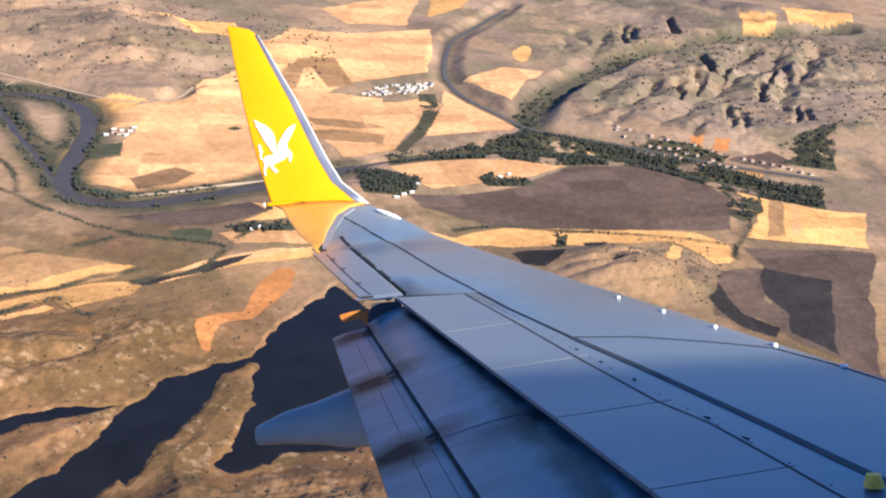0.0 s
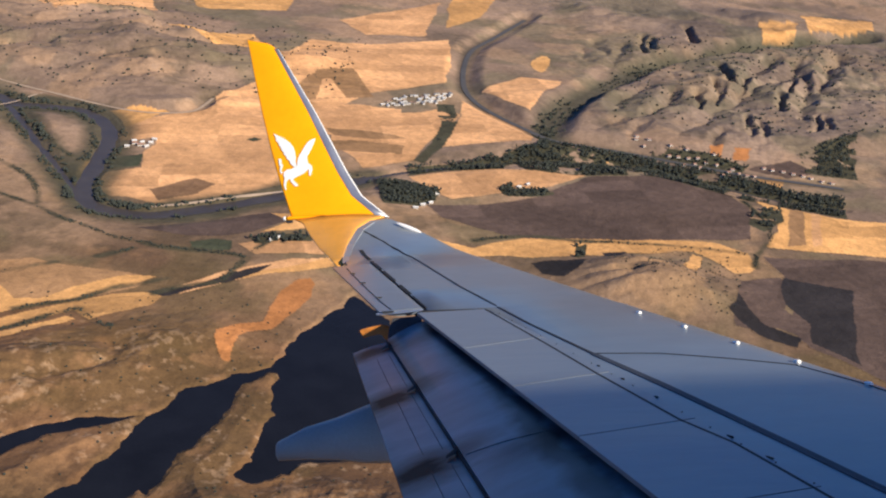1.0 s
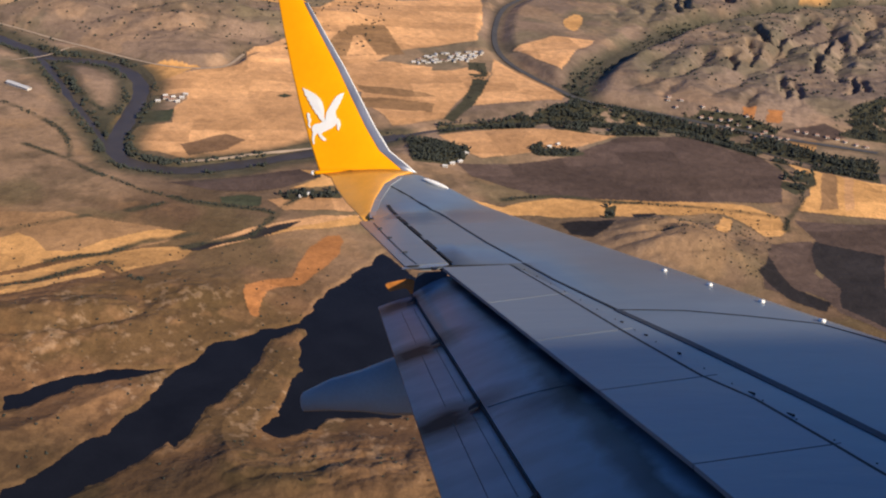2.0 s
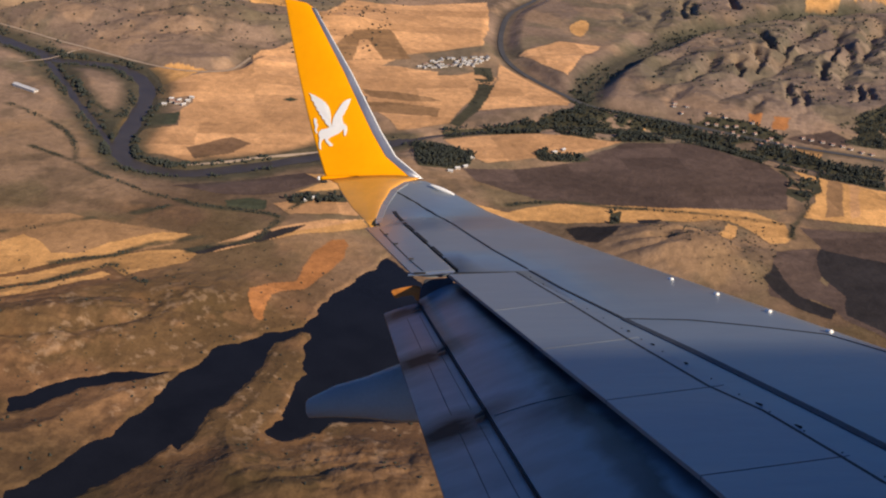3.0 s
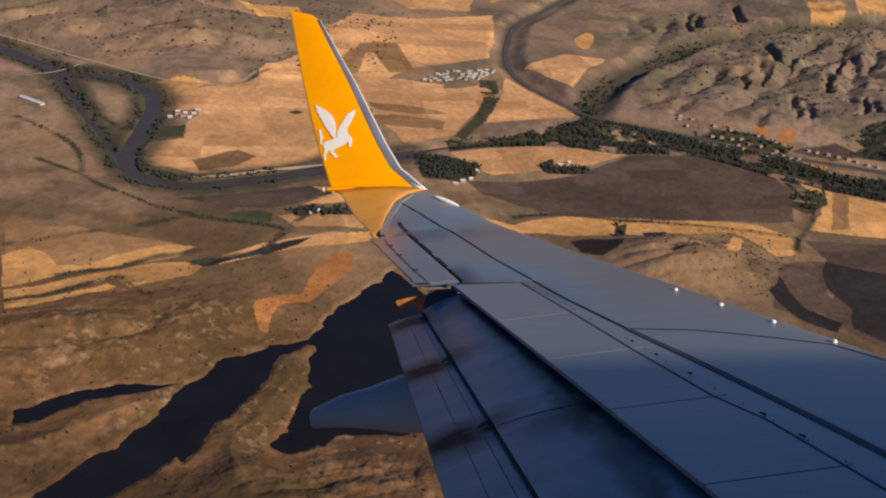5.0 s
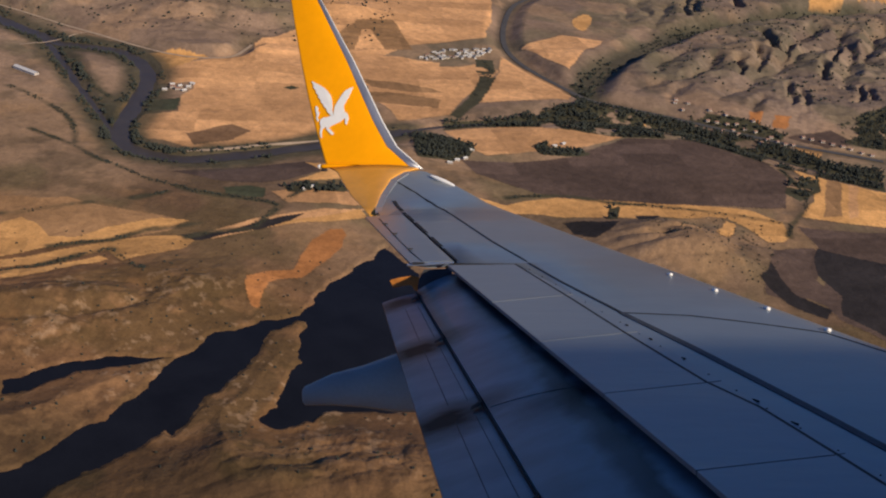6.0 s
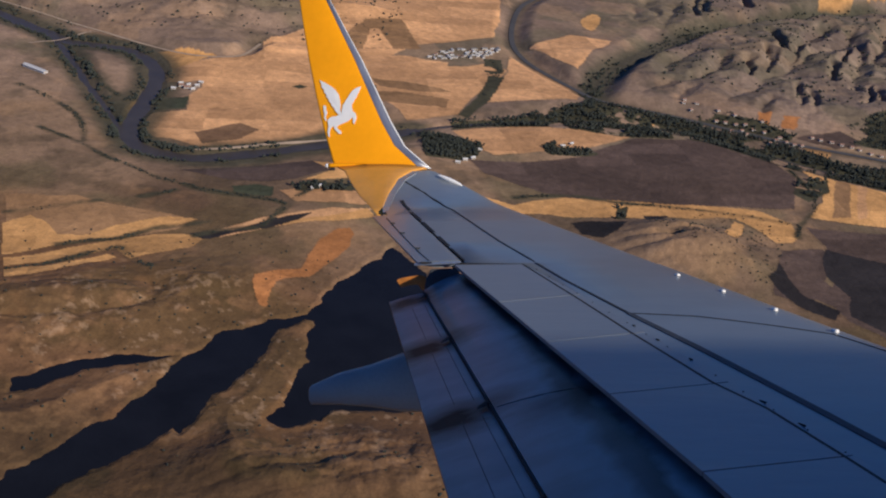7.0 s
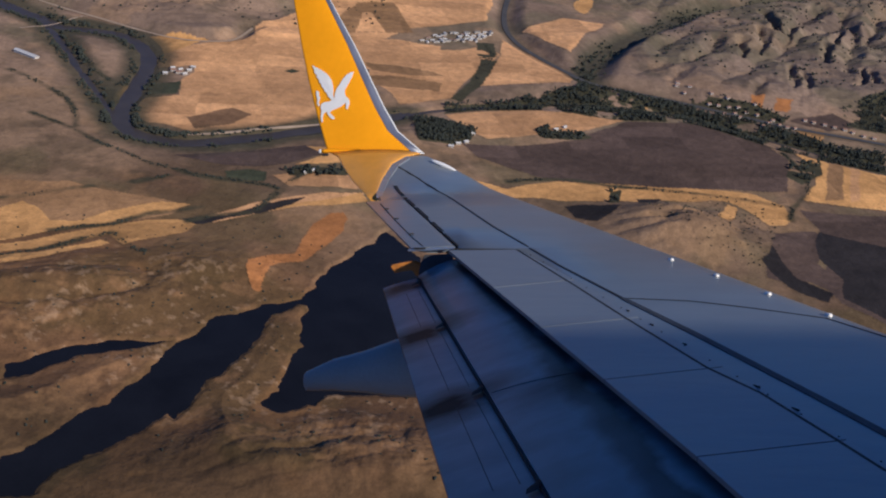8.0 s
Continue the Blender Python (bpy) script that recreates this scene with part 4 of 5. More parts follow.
def height(x, y):
    x, y = np.asarray(x, float), np.asarray(y, float)
    qx, qy = x + 70 * (fbm(x, y, 190, 3) - 0.5), y + 70 * (fbm(x + 410, y, 190, 3) - 0.5)
    ux, uy = 0.55 * (0.86 * qx + 0.5 * qy), 0.86 * qy - 0.5 * qx
    rough = fbm(ux, uy, 300, 3, 0.5, True)
    gully = 1 - fbm(ux, uy, 105, 5, 0.48, True)
    fine = fbm(x, y, 70, 5, 0.55, True)
    rill = 1 - fbm(qx, qy, 46, 3, 0.5, True)
    roll = fbm(x, y, 500, 4)
    h = 4 + 26 * np.clip(roll - 0.42, 0, 1)
    hills = np.clip(bump_at(x, y, 200, 2210, 330, 150, 0.28) + bump_at(x, y, 330, 2500, 420, 330, 0.2) + bump_at(x, y, 900, 2600, 500, 500) + bump_at(x, y, 200, 3050, 600, 300), 0, 1)
    carve = np.ones(x.shape)
    cx, cy = x + 40 * (fbm(x, y, 75, 4, 0.55) - 0.5), y + 40 * (fbm(x + 210, y, 75, 4, 0.55) - 0.5)
    for wide, line in CUTS:
        d = away(line, cx, cy) / (1.25 * wide)
        carve = np.minimum(carve, np.clip(d, 0, 1) ** 0.85)
    h = h + hills * (26 * np.clip(rough - 0.30, 0, 1) + 14 * gully + 5 * rill + 8) * (0.30 + 0.70 * carve)
    west = np.clip(bump_at(x, y, -900, 2150, 330, 260) + bump_at(x, y, -1500, 2300, 500, 500), 0, 1)
    h = h + west * (60 * np.clip(rough - 0.35, 0, 1) + 26 * gully + 4 * fine)
    bad = np.clip(bump_at(x, y, -470, 960, 230, 150, 0.5) + bump_at(x, y, -560, 800, 220, 160) + bump_at(x, y, -200, 830, 230, 80, 0.1), 0, 1)
    h = h + bad * (20 * np.clip(rough - 0.35, 0, 1) + 30 * gully + 6 * fine)
    east = np.clip(bump_at(x, y, 110, 1440, 110, 70, 0.2), 0, 1)
    h = h + east * (14 * np.clip(rough - 0.2, 0, 1) + 34 * gully + 4 * fine)
    far = smoothstep(np.hypot(x, y), 3000, 5000)
    h = h + far * 160 * np.clip(fbm(x, y, 1400, 6, 0.5, True) - 0.35, 0, 1)
    for line, wide in ((RIVER, 90), (EAST_RIVER, 60), (HIGHWAY, 45), (VALLEY, 60), (COUNTRY, 30)):
        h = 2.0 + (h - 2.0) * smoothstep(away(line[::2] + line[-1:], x, y), 0.2 * wide, wide)
    ravine_brink = np.minimum(away(SHADED_RAVINE + SHADED_RAVINE[:1], x, y), away(GULLY + GULLY[:1], x, y))
    h = np.maximum(1.2 + (h - 1.2) * smoothstep(ravine_brink + 14 * fine, 12, 120), 0.6)
    wob = 9 * (fbm(x, y, 40, 4, 0.6) - 0.5)
    h = np.minimum(h, -0.6 + 0.3 * (away(RIVER, x, y) + wob - 13))
    h = np.minimum(h, -0.62 + 0.3 * (away(CREEK, x, y) + wob - 5))
    h = np.minimum(h, -0.62 + 0.3 * (away(EAST_RIVER, x, y) + wob - 3))
    wx, wy = x + 26 * (fbm(x, y, 55, 5, 0.6) - 0.5), y + 26 * (fbm(x + 300, y, 55, 5, 0.6) - 0.5)
    for poly in (SHADED_RAVINE, GULLY):
        edge = away(poly + poly[:1], wx, wy)
        h = np.minimum(h, np.where(inside(poly, wx, wy), -1.0 - 0.4 * np.minimum(edge, 4), np.where(edge < 14, -1.0 + 0.4 * edge, h)))
    return np.maximum(h, -2.6)


# the last, near-black tone paints shade of hollows onto the ground
COLORS = {"stubble": (0.58, 0.315, 0.145), "straw": (0.56, 0.30, 0.11), "clay": (0.40, 0.168, 0.058), "fallow": (0.20, 0.115, 0.062), "ploughed": (0.092, 0.062, 0.049), "crop": (0.055, 0.06, 0.035), "damp": (0.060, 0.056, 0.034), "pasture": (0.29, 0.165, 0.078), "shade_patch": (0.026, 0.022, 0.022)}


def cover(x, y, z, owner):
    """Base colour of the land: scrub, bare rock, the fields, and painted haze."""
    n1, n2, n3 = fbm(x, y, 260, 5), fbm(x + 900, y, 90, 5, 0.6), fbm(x, y + 500, 28, 4, 0.6)
    col = np.empty((len(x), 3))
    t = smoothstep(n1, 0.35, 0.65)[:, None]
    col[:] = np.array((0.172, 0.114, 0.072)) * (1 - t) + np.array((0.27, 0.174, 0.104)) * t
    t = smoothstep(n2, 0.52, 0.72)[:, None] * 0.6
    col = col * (1 - t) + np.array((0.095, 0.068, 0.040)) * t
    t = (smoothstep(fbm(x + 300, y - 200, 170, 4), 0.46, 0.62) * 0.55)[:, None]
    col = col * (1 - t) + np.array((0.150, 0.118, 0.060)) * t
    t = (smoothstep(fbm(x - 700, y + 150, 120, 5, 0.6), 0.52, 0.64) * 0.5)[:, None]
    col = col * (1 - t) + np.array((0.33, 0.20, 0.105)) * t
    rock = (np.clip(bump_at(x, y, -470, 960, 230, 150, 0.5) + bump_at(x, y, -560, 800, 220, 160) + bump_at(x, y, 330, 2500, 420, 330, 0.2) + bump_at(x, y, -200, 830, 230, 80, 0.1), 0, 1) * smoothstep(n3 + 0.3 * n2, 0.68, 0.86))[:, None]
    col = col * (1 - 0.7 * rock) + np.array((0.34, 0.225, 0.13)) * 0.7 * rock
    # darker and warmer towards the near side
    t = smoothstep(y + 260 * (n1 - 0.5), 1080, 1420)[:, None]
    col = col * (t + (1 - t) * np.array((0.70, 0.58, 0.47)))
    # far plain paler and bluer: distance haze put into the colour
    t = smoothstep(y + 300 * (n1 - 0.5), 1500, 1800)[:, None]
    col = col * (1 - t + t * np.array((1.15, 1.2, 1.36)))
    # hills tinted towards blue-grey, likewise painted haze
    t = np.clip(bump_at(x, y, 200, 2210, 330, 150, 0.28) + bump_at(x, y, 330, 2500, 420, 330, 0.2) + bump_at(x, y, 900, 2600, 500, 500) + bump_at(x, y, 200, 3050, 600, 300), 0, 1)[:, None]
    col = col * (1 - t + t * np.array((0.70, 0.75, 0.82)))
    # darker again at the nearest edge
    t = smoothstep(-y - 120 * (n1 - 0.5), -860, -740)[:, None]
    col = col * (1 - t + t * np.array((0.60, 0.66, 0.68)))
    # pale flecks for chalky outcrops, with the sunlight on small scarps painted in
    pale_scarps = (smoothstep(fbm(x + 70, y, 10, 4, 0.62) + 0.35 * n2 + 0.2 * n1, 0.90, 1.05) * smoothstep(-y, -1180, -1020) * smoothstep(y, 760, 900))[:, None] * 0.5
    col = col * (1 - pale_scarps) + np.array((0.36, 0.235, 0.14)) * pale_scarps
    wx, wy = x + 9 * (fbm(x, y, 60, 2) - 0.5), y + 9 * (fbm(x + 99, y, 60, 2) - 0.5)
    wx, wy = wx + 16 * (fbm(x, y + 77, 120, 3) - 0.5), wy + 16 * (fbm(x + 55, y, 120, 3) - 0.5)
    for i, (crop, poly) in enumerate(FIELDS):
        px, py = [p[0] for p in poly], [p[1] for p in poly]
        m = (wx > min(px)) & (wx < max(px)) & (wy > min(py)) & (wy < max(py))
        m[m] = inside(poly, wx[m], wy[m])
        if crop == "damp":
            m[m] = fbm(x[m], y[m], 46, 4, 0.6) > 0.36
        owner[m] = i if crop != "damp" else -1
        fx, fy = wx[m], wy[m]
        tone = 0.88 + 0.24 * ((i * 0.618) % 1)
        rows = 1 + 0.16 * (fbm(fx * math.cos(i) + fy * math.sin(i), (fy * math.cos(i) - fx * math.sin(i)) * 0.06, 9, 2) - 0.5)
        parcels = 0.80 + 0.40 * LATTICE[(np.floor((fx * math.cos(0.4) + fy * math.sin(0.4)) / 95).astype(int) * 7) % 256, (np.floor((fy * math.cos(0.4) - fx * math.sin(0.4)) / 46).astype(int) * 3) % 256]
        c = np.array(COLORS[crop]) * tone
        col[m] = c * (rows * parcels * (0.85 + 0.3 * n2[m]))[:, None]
    d = away(RIVER, x, y)
    g = (smoothstep(-d + 34 * n2, -42, -10) * 0.85)[:, None]
    col = col * (1 - g) + np.array((0.060, 0.057, 0.036)) * g
    d = away(CREEK, x, y)
    g = (smoothstep(-d + 26 * n2, -30, -4) * 0.8)[:, None]
    col = col * (1 - g) + np.array((0.062, 0.058, 0.037)) * g
    for line in HEDGES:
        d = away(line, x, y)
        g = (smoothstep(-d + 7 * n3, -6, 2) * (0.35 + 0.55 * smoothstep(n2, 0.42, 0.56)))[:, None]
        col = col * (1 - g) + np.array((0.060, 0.054, 0.032)) * g
    d = away(HIGHWAY, x, y)
    g = (smoothstep(-d + 12 * n2, -18, -2) * 0.6)[:, None]
    col = col * (1 - g) + np.array((0.075, 0.062, 0.045)) * g
    d = away(VALLEY, x, y)
    g = (smoothstep(-d + 40 * n2, -34, 0) * 0.85)[:, None]
    col = col * (1 - g) + np.array((0.065, 0.062, 0.042)) * g
    return col


SAID = {"stubble": "golden stubble field on the dry plain", "straw": "pale straw-coloured harvested field", "clay": "bare reddish clay field", "fallow": "brown fallow patch between stubble", "ploughed": "dark brown ploughed field", "crop": "small dark green irrigated field", "pasture": "yellowish dry pasture on the slope", "shade_patch": "ground patch painted dark for shade"}


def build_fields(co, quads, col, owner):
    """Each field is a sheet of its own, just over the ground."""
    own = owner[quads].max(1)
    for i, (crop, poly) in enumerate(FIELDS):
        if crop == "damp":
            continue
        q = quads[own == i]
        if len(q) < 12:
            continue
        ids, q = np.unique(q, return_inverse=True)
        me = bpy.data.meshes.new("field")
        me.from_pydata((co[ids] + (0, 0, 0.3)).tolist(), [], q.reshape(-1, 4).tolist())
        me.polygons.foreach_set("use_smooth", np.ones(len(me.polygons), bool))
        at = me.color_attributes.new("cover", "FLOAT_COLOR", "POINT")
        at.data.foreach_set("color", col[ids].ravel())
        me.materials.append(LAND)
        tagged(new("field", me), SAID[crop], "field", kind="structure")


def build_ground():
    fine = np.linspace(-30, 30, 840)
    az = np.radians(np.concatenate([np.linspace(-180, -33, 44), fine, np.linspace(33, 178, 44)]) + 9.0)
    rad = np.concatenate([[20, 120, 250, 400, 550], np.geomspace(640, 3050, 900), np.geomspace(3060, 5200, 90), [5600, 6500, 9000, 15000, 30000, 60000]])
    a, r = np.meshgrid(az, rad)
    x, y = (-np.sin(a) * r).ravel(), (np.cos(a) * r).ravel()
    z = height(x, y)
    nr, na = len(rad), len(az)
    i, j = np.meshgrid(np.arange(nr - 1), np.arange(na), indexing="ij")
    j2 = (j + 1) % na
    quads = np.stack([i * na + j, (i + 1) * na + j, (i + 1) * na + j2, i * na + j2], -1).reshape(-1, 4)
    me = bpy.data.meshes.new("ground")
    me.vertices.add(len(x))
    me.vertices.foreach_set("co", np.stack([x, y, z], -1).ravel())
    me.loops.add(quads.size)
    me.loops.foreach_set("vertex_index", quads.ravel())
    me.polygons.add(len(quads))
    me.polygons.foreach_set("loop_start", np.arange(0, quads.size, 4))
    me.polygons.foreach_set("use_smooth", np.ones(len(quads), bool))
    me.update(calc_edges=True)
    col = np.ones((len(x), 4))
    owner = np.full(len(x), -1)
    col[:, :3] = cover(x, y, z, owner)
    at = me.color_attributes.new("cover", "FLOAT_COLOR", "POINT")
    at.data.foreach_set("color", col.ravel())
    me.materials.append(LAND)
    build_fields(np.stack([x, y, z], -1), quads, col, owner)
    return tagged(new("ground", me), "dry brown plain and eroded hills with stubble fields", "ground", kind="structure")


ground = build_ground()


def strip(name, line, wide, lift, mat, label, category, drape=True):
    pts = np.array(line)
    d = np.gradient(pts, axis=0)
    d /= np.linalg.norm(d, axis=1)[:, None] + 1e-9
    side = np.stack([-d[:, 1], d[:, 0]], 1)
    verts, faces = [], []
    for s in (-1.0, -0.5, 0.0, 0.5, 1.0):
        p = pts + side * s * wide / 2
        z = (np.maximum(height(p[:, 0], p[:, 1]), 0) if drape else np.zeros(len(p))) + lift
        verts += [(u, v, w) for (u, v), w in zip(p, z)]
    n = len(pts)
    for s in range(4):
        for i in range(n - 1):
            a = s * n + i
            faces.append((a, a + 1, a + n + 1, a + n))
    return tagged(new(name, mesh_from(name, verts, faces, mat)), label, category, kind="structure")


strip("river", RIVER, 36, -0.6, SILT, "silty grey river winding between the fields", "river", False)
strip("stream", EAST_RIVER, 14, -0.62, SILT, "narrow stream between the valley trees", "river", False)
strip("creek", CREEK, 22, -0.62, SILT, "narrow side channel of the river", "river", False)
strip("highway", HIGHWAY, 11, 1.0, TARMAC, "grey asphalt highway through the dry valley", "road")
strip("country_road", COUNTRY, 6, 0.9, DIRT, "pale unpaved country road", "road")
strip("farm_track", TRACK, 4.5, 0.9, DIRT, "pale dirt farm track", "road")
strip("levee_path", LEVEE, 6, 0.9, DIRT, "pale sandy path on the river bank", "road")
# a flat dark sheet in the hollow stands in for the ravine's shadow
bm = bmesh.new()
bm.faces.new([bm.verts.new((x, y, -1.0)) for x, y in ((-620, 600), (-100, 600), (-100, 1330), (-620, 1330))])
tagged(new("shade_sheet", from_bm("shade_sheet", bm, RAVINE_SHADE)), "dark sheet standing in for shade in a branching ravine", "water", kind="structure")


# ---- trees and scrub ----
def ico():
    bm = bmesh.new()
    bmesh.ops.create_icosphere(bm, subdivisions=1, radius=1)
    v = np.array([tuple(p.co) for p in bm.verts])
    f = np.array([[p.index for p in q.verts] for q in bm.faces])
    bm.free()
    return v, f


ICO_V, ICO_F = ico()


def tree_arrays(h, wide, clumps):
    """A tapered trunk and a ragged crown of clumps."""
    vs, fs, n = [], [], 0
    t = np.array([(math.cos(k * 1.2566) * w, math.sin(k * 1.2566) * w, z) for w, z in ((0.045 * h, 0), (0.02 * h, 0.6 * h)) for k in range(5)])
    vs.append(t)
    fs += [(k, (k + 1) % 5, 5 + (k + 1) % 5, 5 + k) for k in range(5)]
    n = 10
    tris = []
    for c in range(clumps):
        ang, rr = rng.random() * 6.283, wide * 0.36 * math.sqrt(rng.random())
        zc = h * (0.38 + 0.5 * rng.random())
        s = wide * (0.20 + 0.16 * rng.random())
        v = ICO_V * (0.72 + 0.56 * rng.random((len(ICO_V), 1))) * (s, s, s * (0.8 + 0.5 * rng.random())) + (rr * math.cos(ang), rr * math.sin(ang), zc)
        vs.append(v)
        tris.append(ICO_F + n)
        n += len(v)
    return np.concatenate(vs), fs, np.concatenate(tris)


KINDS = [tree_arrays(9 + 3 * rng.random(), 7 + 2 * rng.random(), 9) for k in range(5)] + [tree_arrays(15, 4.5, 10) for k in range(2)]
BUSH = [tree_arrays(2.6, 4.2, 5) for k in range(4)]


def scatter(poly, count):
    xs, ys = [p[0] for p in poly], [p[1] for p in poly]
    pts = rng.random((count * 12, 2)) * (max(xs) - min(xs), max(ys) - min(ys)) + (min(xs), min(ys))
    pts = pts[inside(poly, pts[:, 0], pts[:, 1])]
    return pts[:count]


def ragged(pts):
    """Thins a wood out to clumps with clearings."""
    return pts[fbm(pts[:, 0], pts[:, 1], 46, 4, 0.6) > 0.39]


ROAD = np.array(HIGHWAY)


def near_road(x, y):
    a, b = ROAD[:-1], ROAD[1:]
    d = b - a
    t = np.clip(((x - a[:, 0]) * d[:, 0] + (y - a[:, 1]) * d[:, 1]) / (d * d).sum(1), 0, 1)
    return np.hypot(a[:, 0] + t * d[:, 0] - x, a[:, 1] + t * d[:, 1] - y).min() < 11


def grove(name, pts, kinds, lo, hi, label, category):
    verts, faces, n = [], [], 0
    zz = height(pts[:, 0], pts[:, 1])
    for (x, y), z in zip(pts, zz):
        if z < 0:
            continue
        if abs(x) < 2000 and near_road(x, y):
            continue
        v, q, t = kinds[int(rng.integers(len(kinds)))]
        a, s = rng.random() * 6.283, lo + (hi - lo) * rng.random()
        c, d = math.cos(a) * s, math.sin(a) * s
        verts.append(np.stack([v[:, 0] * c - v[:, 1] * d + x, v[:, 0] * d + v[:, 1] * c + y, v[:, 2] * s + z - 0.2], -1))
        faces += [tuple(k + n for k in f) for f in q] + (t + n).tolist()
        n += len(v)
    me = mesh_from(name, np.concatenate(verts).tolist(), faces, LEAF, False)
    return tagged(new(name, me), label, category, kind="stuff")


def lone_tree(tall, wide, clumps):
    """A tree as a thing: trunk and crown."""
    v, q, t = tree_arrays(tall, wide, clumps)
    ob = new("tree")
    part("trunk", mesh_from("trunk", v[:10].tolist(), q, BARK), ob)
    part("crown", mesh_from("crown", v[10:].tolist(), (t - 10).tolist(), LEAF, False), ob)
    return tagged(ob, "dark green broadleaf tree standing by the fields", "tree", "trees by the fields")


LONE = [lone_tree(6, 5.5, 12), lone_tree(7.5, 5, 13), lone_tree(4.5, 5, 10)]
used = set()
for poly, count in GROVES:
    if count <= 60:
        for x, y in scatter(poly, count):
            k = int(rng.integers(3))
            z = float(height(np.array([x]), np.array([y]))[0])
            m = pose(x, y, z - 0.2, 0, 0, 360 * rng.random())
            if k in used:
                copy_thing(LONE[k], m)
            else:
                LONE[k].matrix_world = m
                used.add(k)
        continue
    grove("tree_grove", ragged(scatter(poly, int(1.5 * count))), KINDS, 0.30, 0.66, "dense dark green trees along the valley floor", "trees")
grove("scrub", scatter([(-760, 700), (-20, 800), (-150, 1120), (-420, 1240), (-720, 1120)], 520), BUSH, 0.25, 0.75, "dark scattered bushes on the eroded slope", "bushes")
grove("scrub", scatter([(30, 1494), (122, 1579), (204, 1577), (233, 1495), (208, 1364), (129, 1361), (51, 1428)], 260), BUSH, 0.2, 0.7, "small dark bushes on the bare knoll", "bushes")
grove("scrub", scatter([(-1250, 1800), (-500, 2050), (-560, 2500), (-1300, 2500)], 500), BUSH, 0.5, 1.3, "dark scattered bushes on the brown hills", "bushes")
grove("scrub", scatter([(0, 2100), (650, 2250), (700, 2900), (0, 2800)], 700), BUSH, 0.6, 1.5, "dark scattered bushes on the ridges", "bushes")


def bank_points(line, near, out, count):
    """Places along both banks of a stream, in loose clusters."""
    p = np.array(line)
    d = np.gradient(p, axis=0)
    d /= np.linalg.norm(d, axis=1)[:, None] + 1e-9
    k = rng.integers(0, len(p) - 1, count)
    t = rng.random(count)[:, None]
    at = p[k] * (1 - t) + p[k + 1] * t
    side = np.stack([-d[k, 1], d[k, 0]], 1) * rng.choice([-1, 1], count)[:, None]
    at = at + side * (near + out * rng.random(count) ** 2)[:, None]
    keep = fbm(at[:, 0], at[:, 1], 60, 3) > 0.43
    return at[keep]


for line in HEDGES:
    long = sum(math.dist(a, b) for a, b in zip(line, line[1:]))
    grove("hedge", bank_points(line, 0, 5, int(long / 1.6)), BUSH, 0.25, 0.75, "low dark bushes along a field edge", "bushes")
grove("bank_bushes", bank_points(RIVER, 13, 16, 1300), BUSH, 0.6, 1.7, "dark ragged bushes along the river banks", "bushes")
grove("bank_bushes", bank_points(CREEK, 5, 16, 420), BUSH, 0.7, 1.9, "dark bushes along the side channel", "bushes")
grove("bank_bushes", bank_points(VALLEY, 6, 26, 500), BUSH, 0.6, 1.6, "dark bushes along the side valley", "bushes")


# ---- buildings ----
def house(name, long, deep, tall, pitch, wall_mat, roof_mat, label, category, group=""):
    ob = new(name)
    bm = bmesh.new()
    box(bm, 0, 0, tall / 2, long, deep, tall)
    part("wall", from_bm("wall", bm, wall_mat), ob)
    bm = bmesh.new()
    e = 0.4
    prof = [(-deep / 2 - e, tall - 0.1), (0, tall + pitch), (deep / 2 + e, tall - 0.1), (deep / 2 + e, tall + 0.15), (0, tall + pitch + 0.28), (-deep / 2 - e, tall + 0.15)]
    ends = [[bm.verts.new((sx * (long / 2 + e), v, w)) for v, w in prof] for sx in (-1, 1)]
    for i in range(6):
        bm.faces.new((ends[0][i], ends[0][(i + 1) % 6], ends[1][(i + 1) % 6], ends[1][i]))
    bm.faces.new(ends[0][::-1])
    bm.faces.new(ends[1])
    part("roof", from_bm("roof", bm, roof_mat), ob)
    bm = bmesh.new()
    box(bm, 0, -deep / 2 - 0.03, 1.05, 1.0, 0.12, 2.1)
    part("door", from_bm("door", bm, BARK), ob)
    for s in (-0.3, 0.3):
        bm = bmesh.new()
        box(bm, s * long, -deep / 2 - 0.02, 1.6, 1.2, 0.1, 1.1)
        part("window", from_bm("window", bm, GLASS), ob)
    return tagged(ob, label, category, group)


def place(ob, x, y, turn, first):
    z = float(height(np.array([x]), np.array([y]))[0]) - 0.15
    m = pose(x, y, max(z, 0.6), 0, 0, turn)
    if first:
        ob.matrix_world = m
        return ob
    return copy_thing(ob, m)


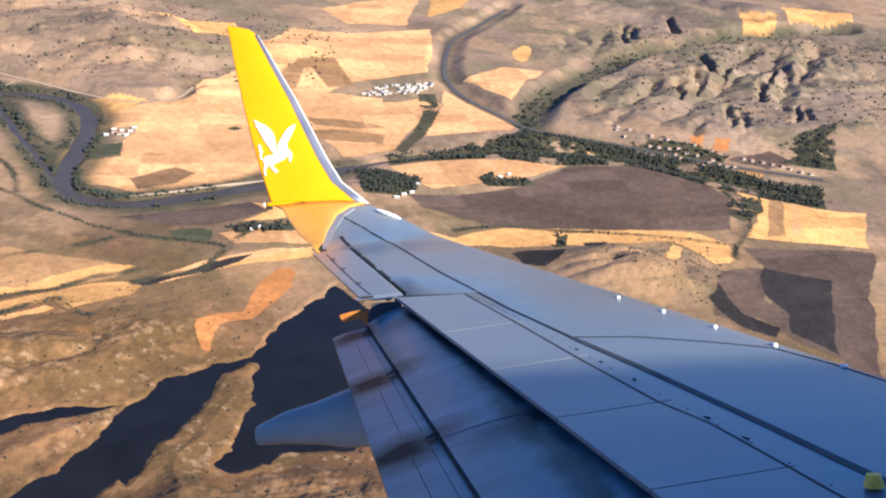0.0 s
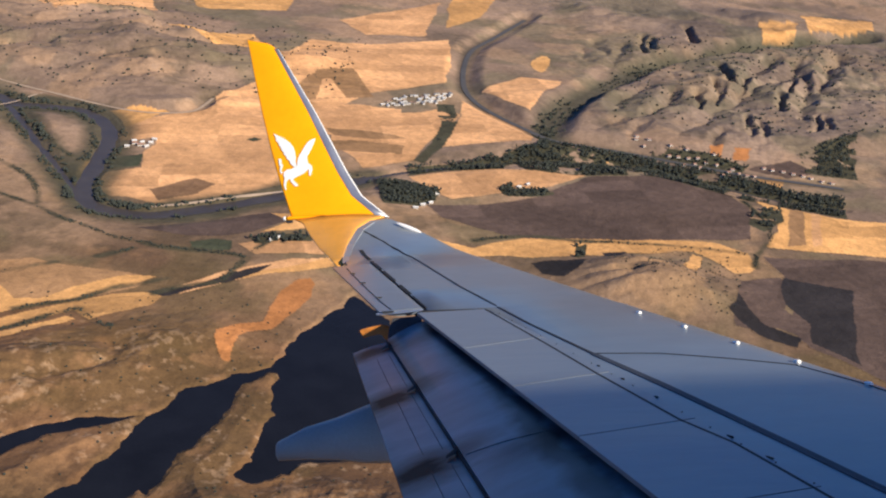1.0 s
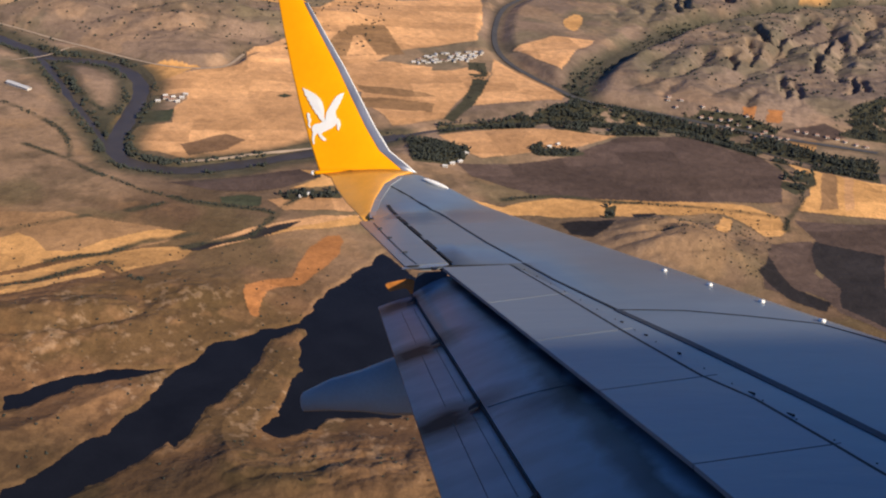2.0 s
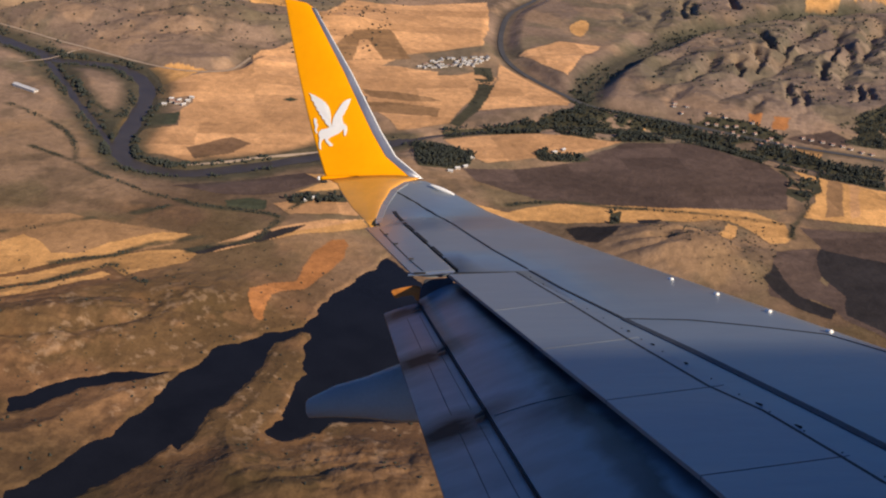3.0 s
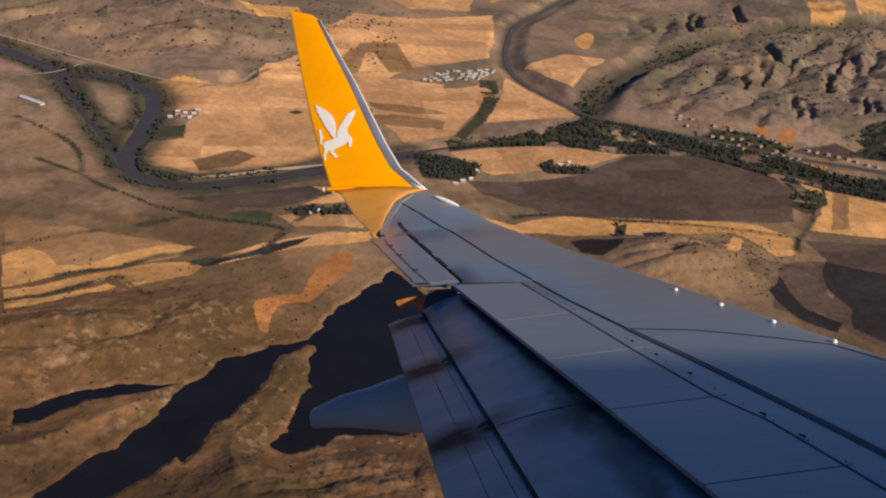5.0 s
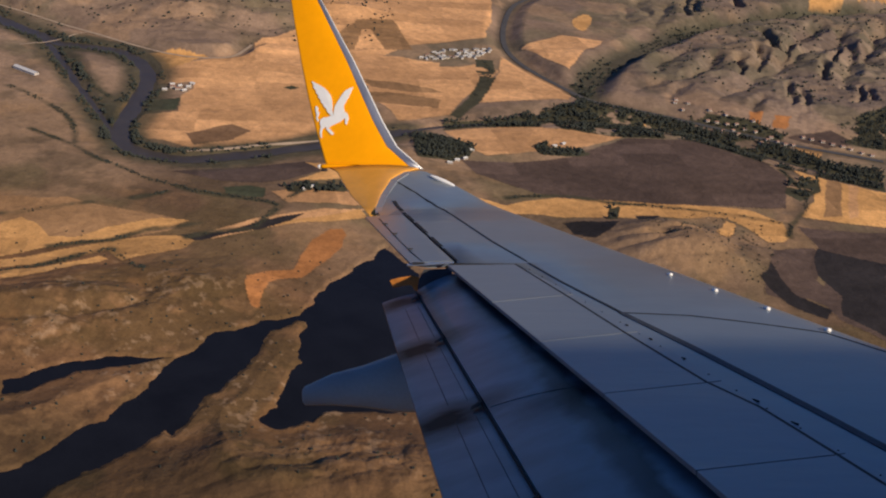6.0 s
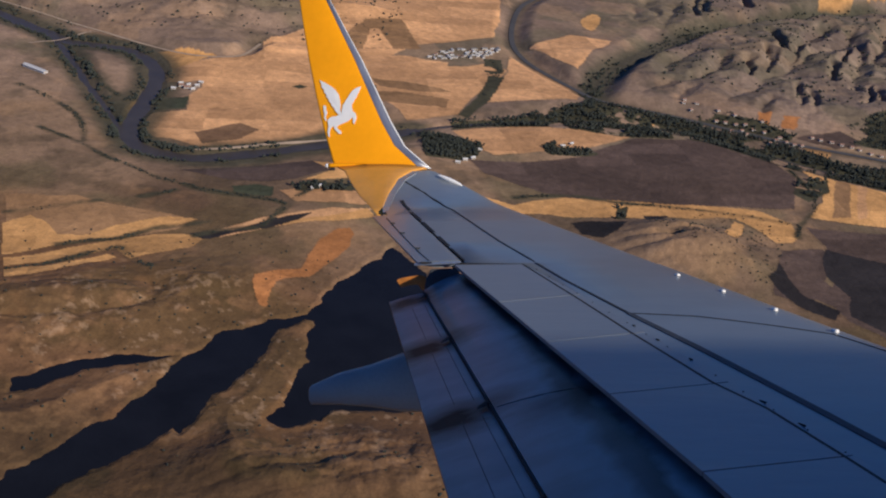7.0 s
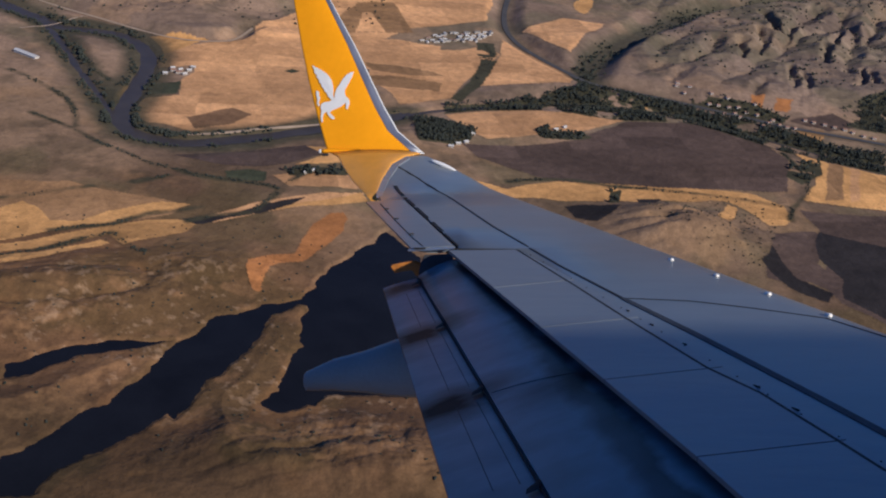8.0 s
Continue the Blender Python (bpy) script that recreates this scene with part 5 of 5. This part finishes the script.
SHEET = material("grey_sheet_roof", (0.22, 0.215, 0.21), 0.6, 0.0, 0.15, 0.5)
huts = [
    house("barrack_hut", 8, 4, 2.6, 0.7, PLASTER, TIN, "long low white hut with a pale sheet roof", "building", "huts of the camp"),
    house("barrack_hut", 11, 5, 3.0, 0.8, PLASTER, SHEET, "long low hut with a grey sheet roof", "building", "huts of the camp"),
    house("barrack_hut", 5, 4, 2.6, 0.6, PLASTER, TILE, "small hut with a rusty brown roof", "building", "huts of the camp"),
]
fresh = set()
for r in range(6):
    for c in range(9):
        k = int(rng.choice([0, 0, 1, 1, 2])) if c < 6 else int(rng.choice([0, 0, 0, 1]))
        if rng.random() < 0.22:
            continue
        u, v = 13.5 * c + 9 * rng.random(), 13 * r + 8 * rng.random()
        place(huts[k], -430 + 0.86 * u + 0.28 * v, 2040 + 0.5 * u + 0.9 * v, 24 + 12 * rng.random() + 90 * (rng.random() < 0.3), k not in fresh)
        fresh.add(k)
cottage = house("village_house", 6.5, 5, 3.0, 1.3, PLASTER, TILE, "plastered village house with a clay tile roof", "house", "houses of the village")
VILLAGE = [(115, 1982), (131, 1981), (149, 1979), (165, 1981), (180, 1972), (198, 1969), (219, 1945), (236, 1943), (250, 1939), (262, 1940), (280, 1981), (295, 1980), (314, 1979), (331, 1976), (348, 1974), (361, 1969), (379, 1962), (396, 1960), (142, 1951), (169, 1948), (207, 1911), (69, 2000), (54, 2014)]
for i, (x, y) in enumerate(VILLAGE):
    place(cottage, x, y, 12 + 40 * rng.random(), i == 0)
    if rng.random() < 0.5:
        place(cottage, x + 18 * rng.random() - 9, y + 12 + 14 * rng.random(), 12 + 40 * rng.random(), False)
barn = house("farm_barn", 7.5, 4.5, 3.0, 1.1, PLASTER, TIN, "white farm barn with a sheet roof", "barn", "barns of the farm")
for i, (x, y, turn) in enumerate([(-762, 1692, 35), (-747, 1688, 60), (-732, 1690, 30), (-732, 1706, 10), (-732, 1672, 50), (-763, 1666, 20), (-422, 1386, 35), (-416, 1396, 60), (-252, 1590, 30), (-259, 1572, 10), (-243, 1604, 50), (-241, 1645, 20), (-122, 1727, 35), (-110, 1744, 60)]):
    place(barn, x, y, turn, i == 0)
place(house("long_barn", 52, 9, 4, 1.6, PLASTER, TIN, "very long white barn with a pale sheet roof", "barn"), -990, 1628, -20, True)
for x, y in ((-744, 1676), (-756, 1682)):
    place(house("farmhouse", 9, 7, 3.2, 1.6, PLASTER, TILE, "plastered farmhouse with a clay tile roof", "house"), x, y, 20, True)
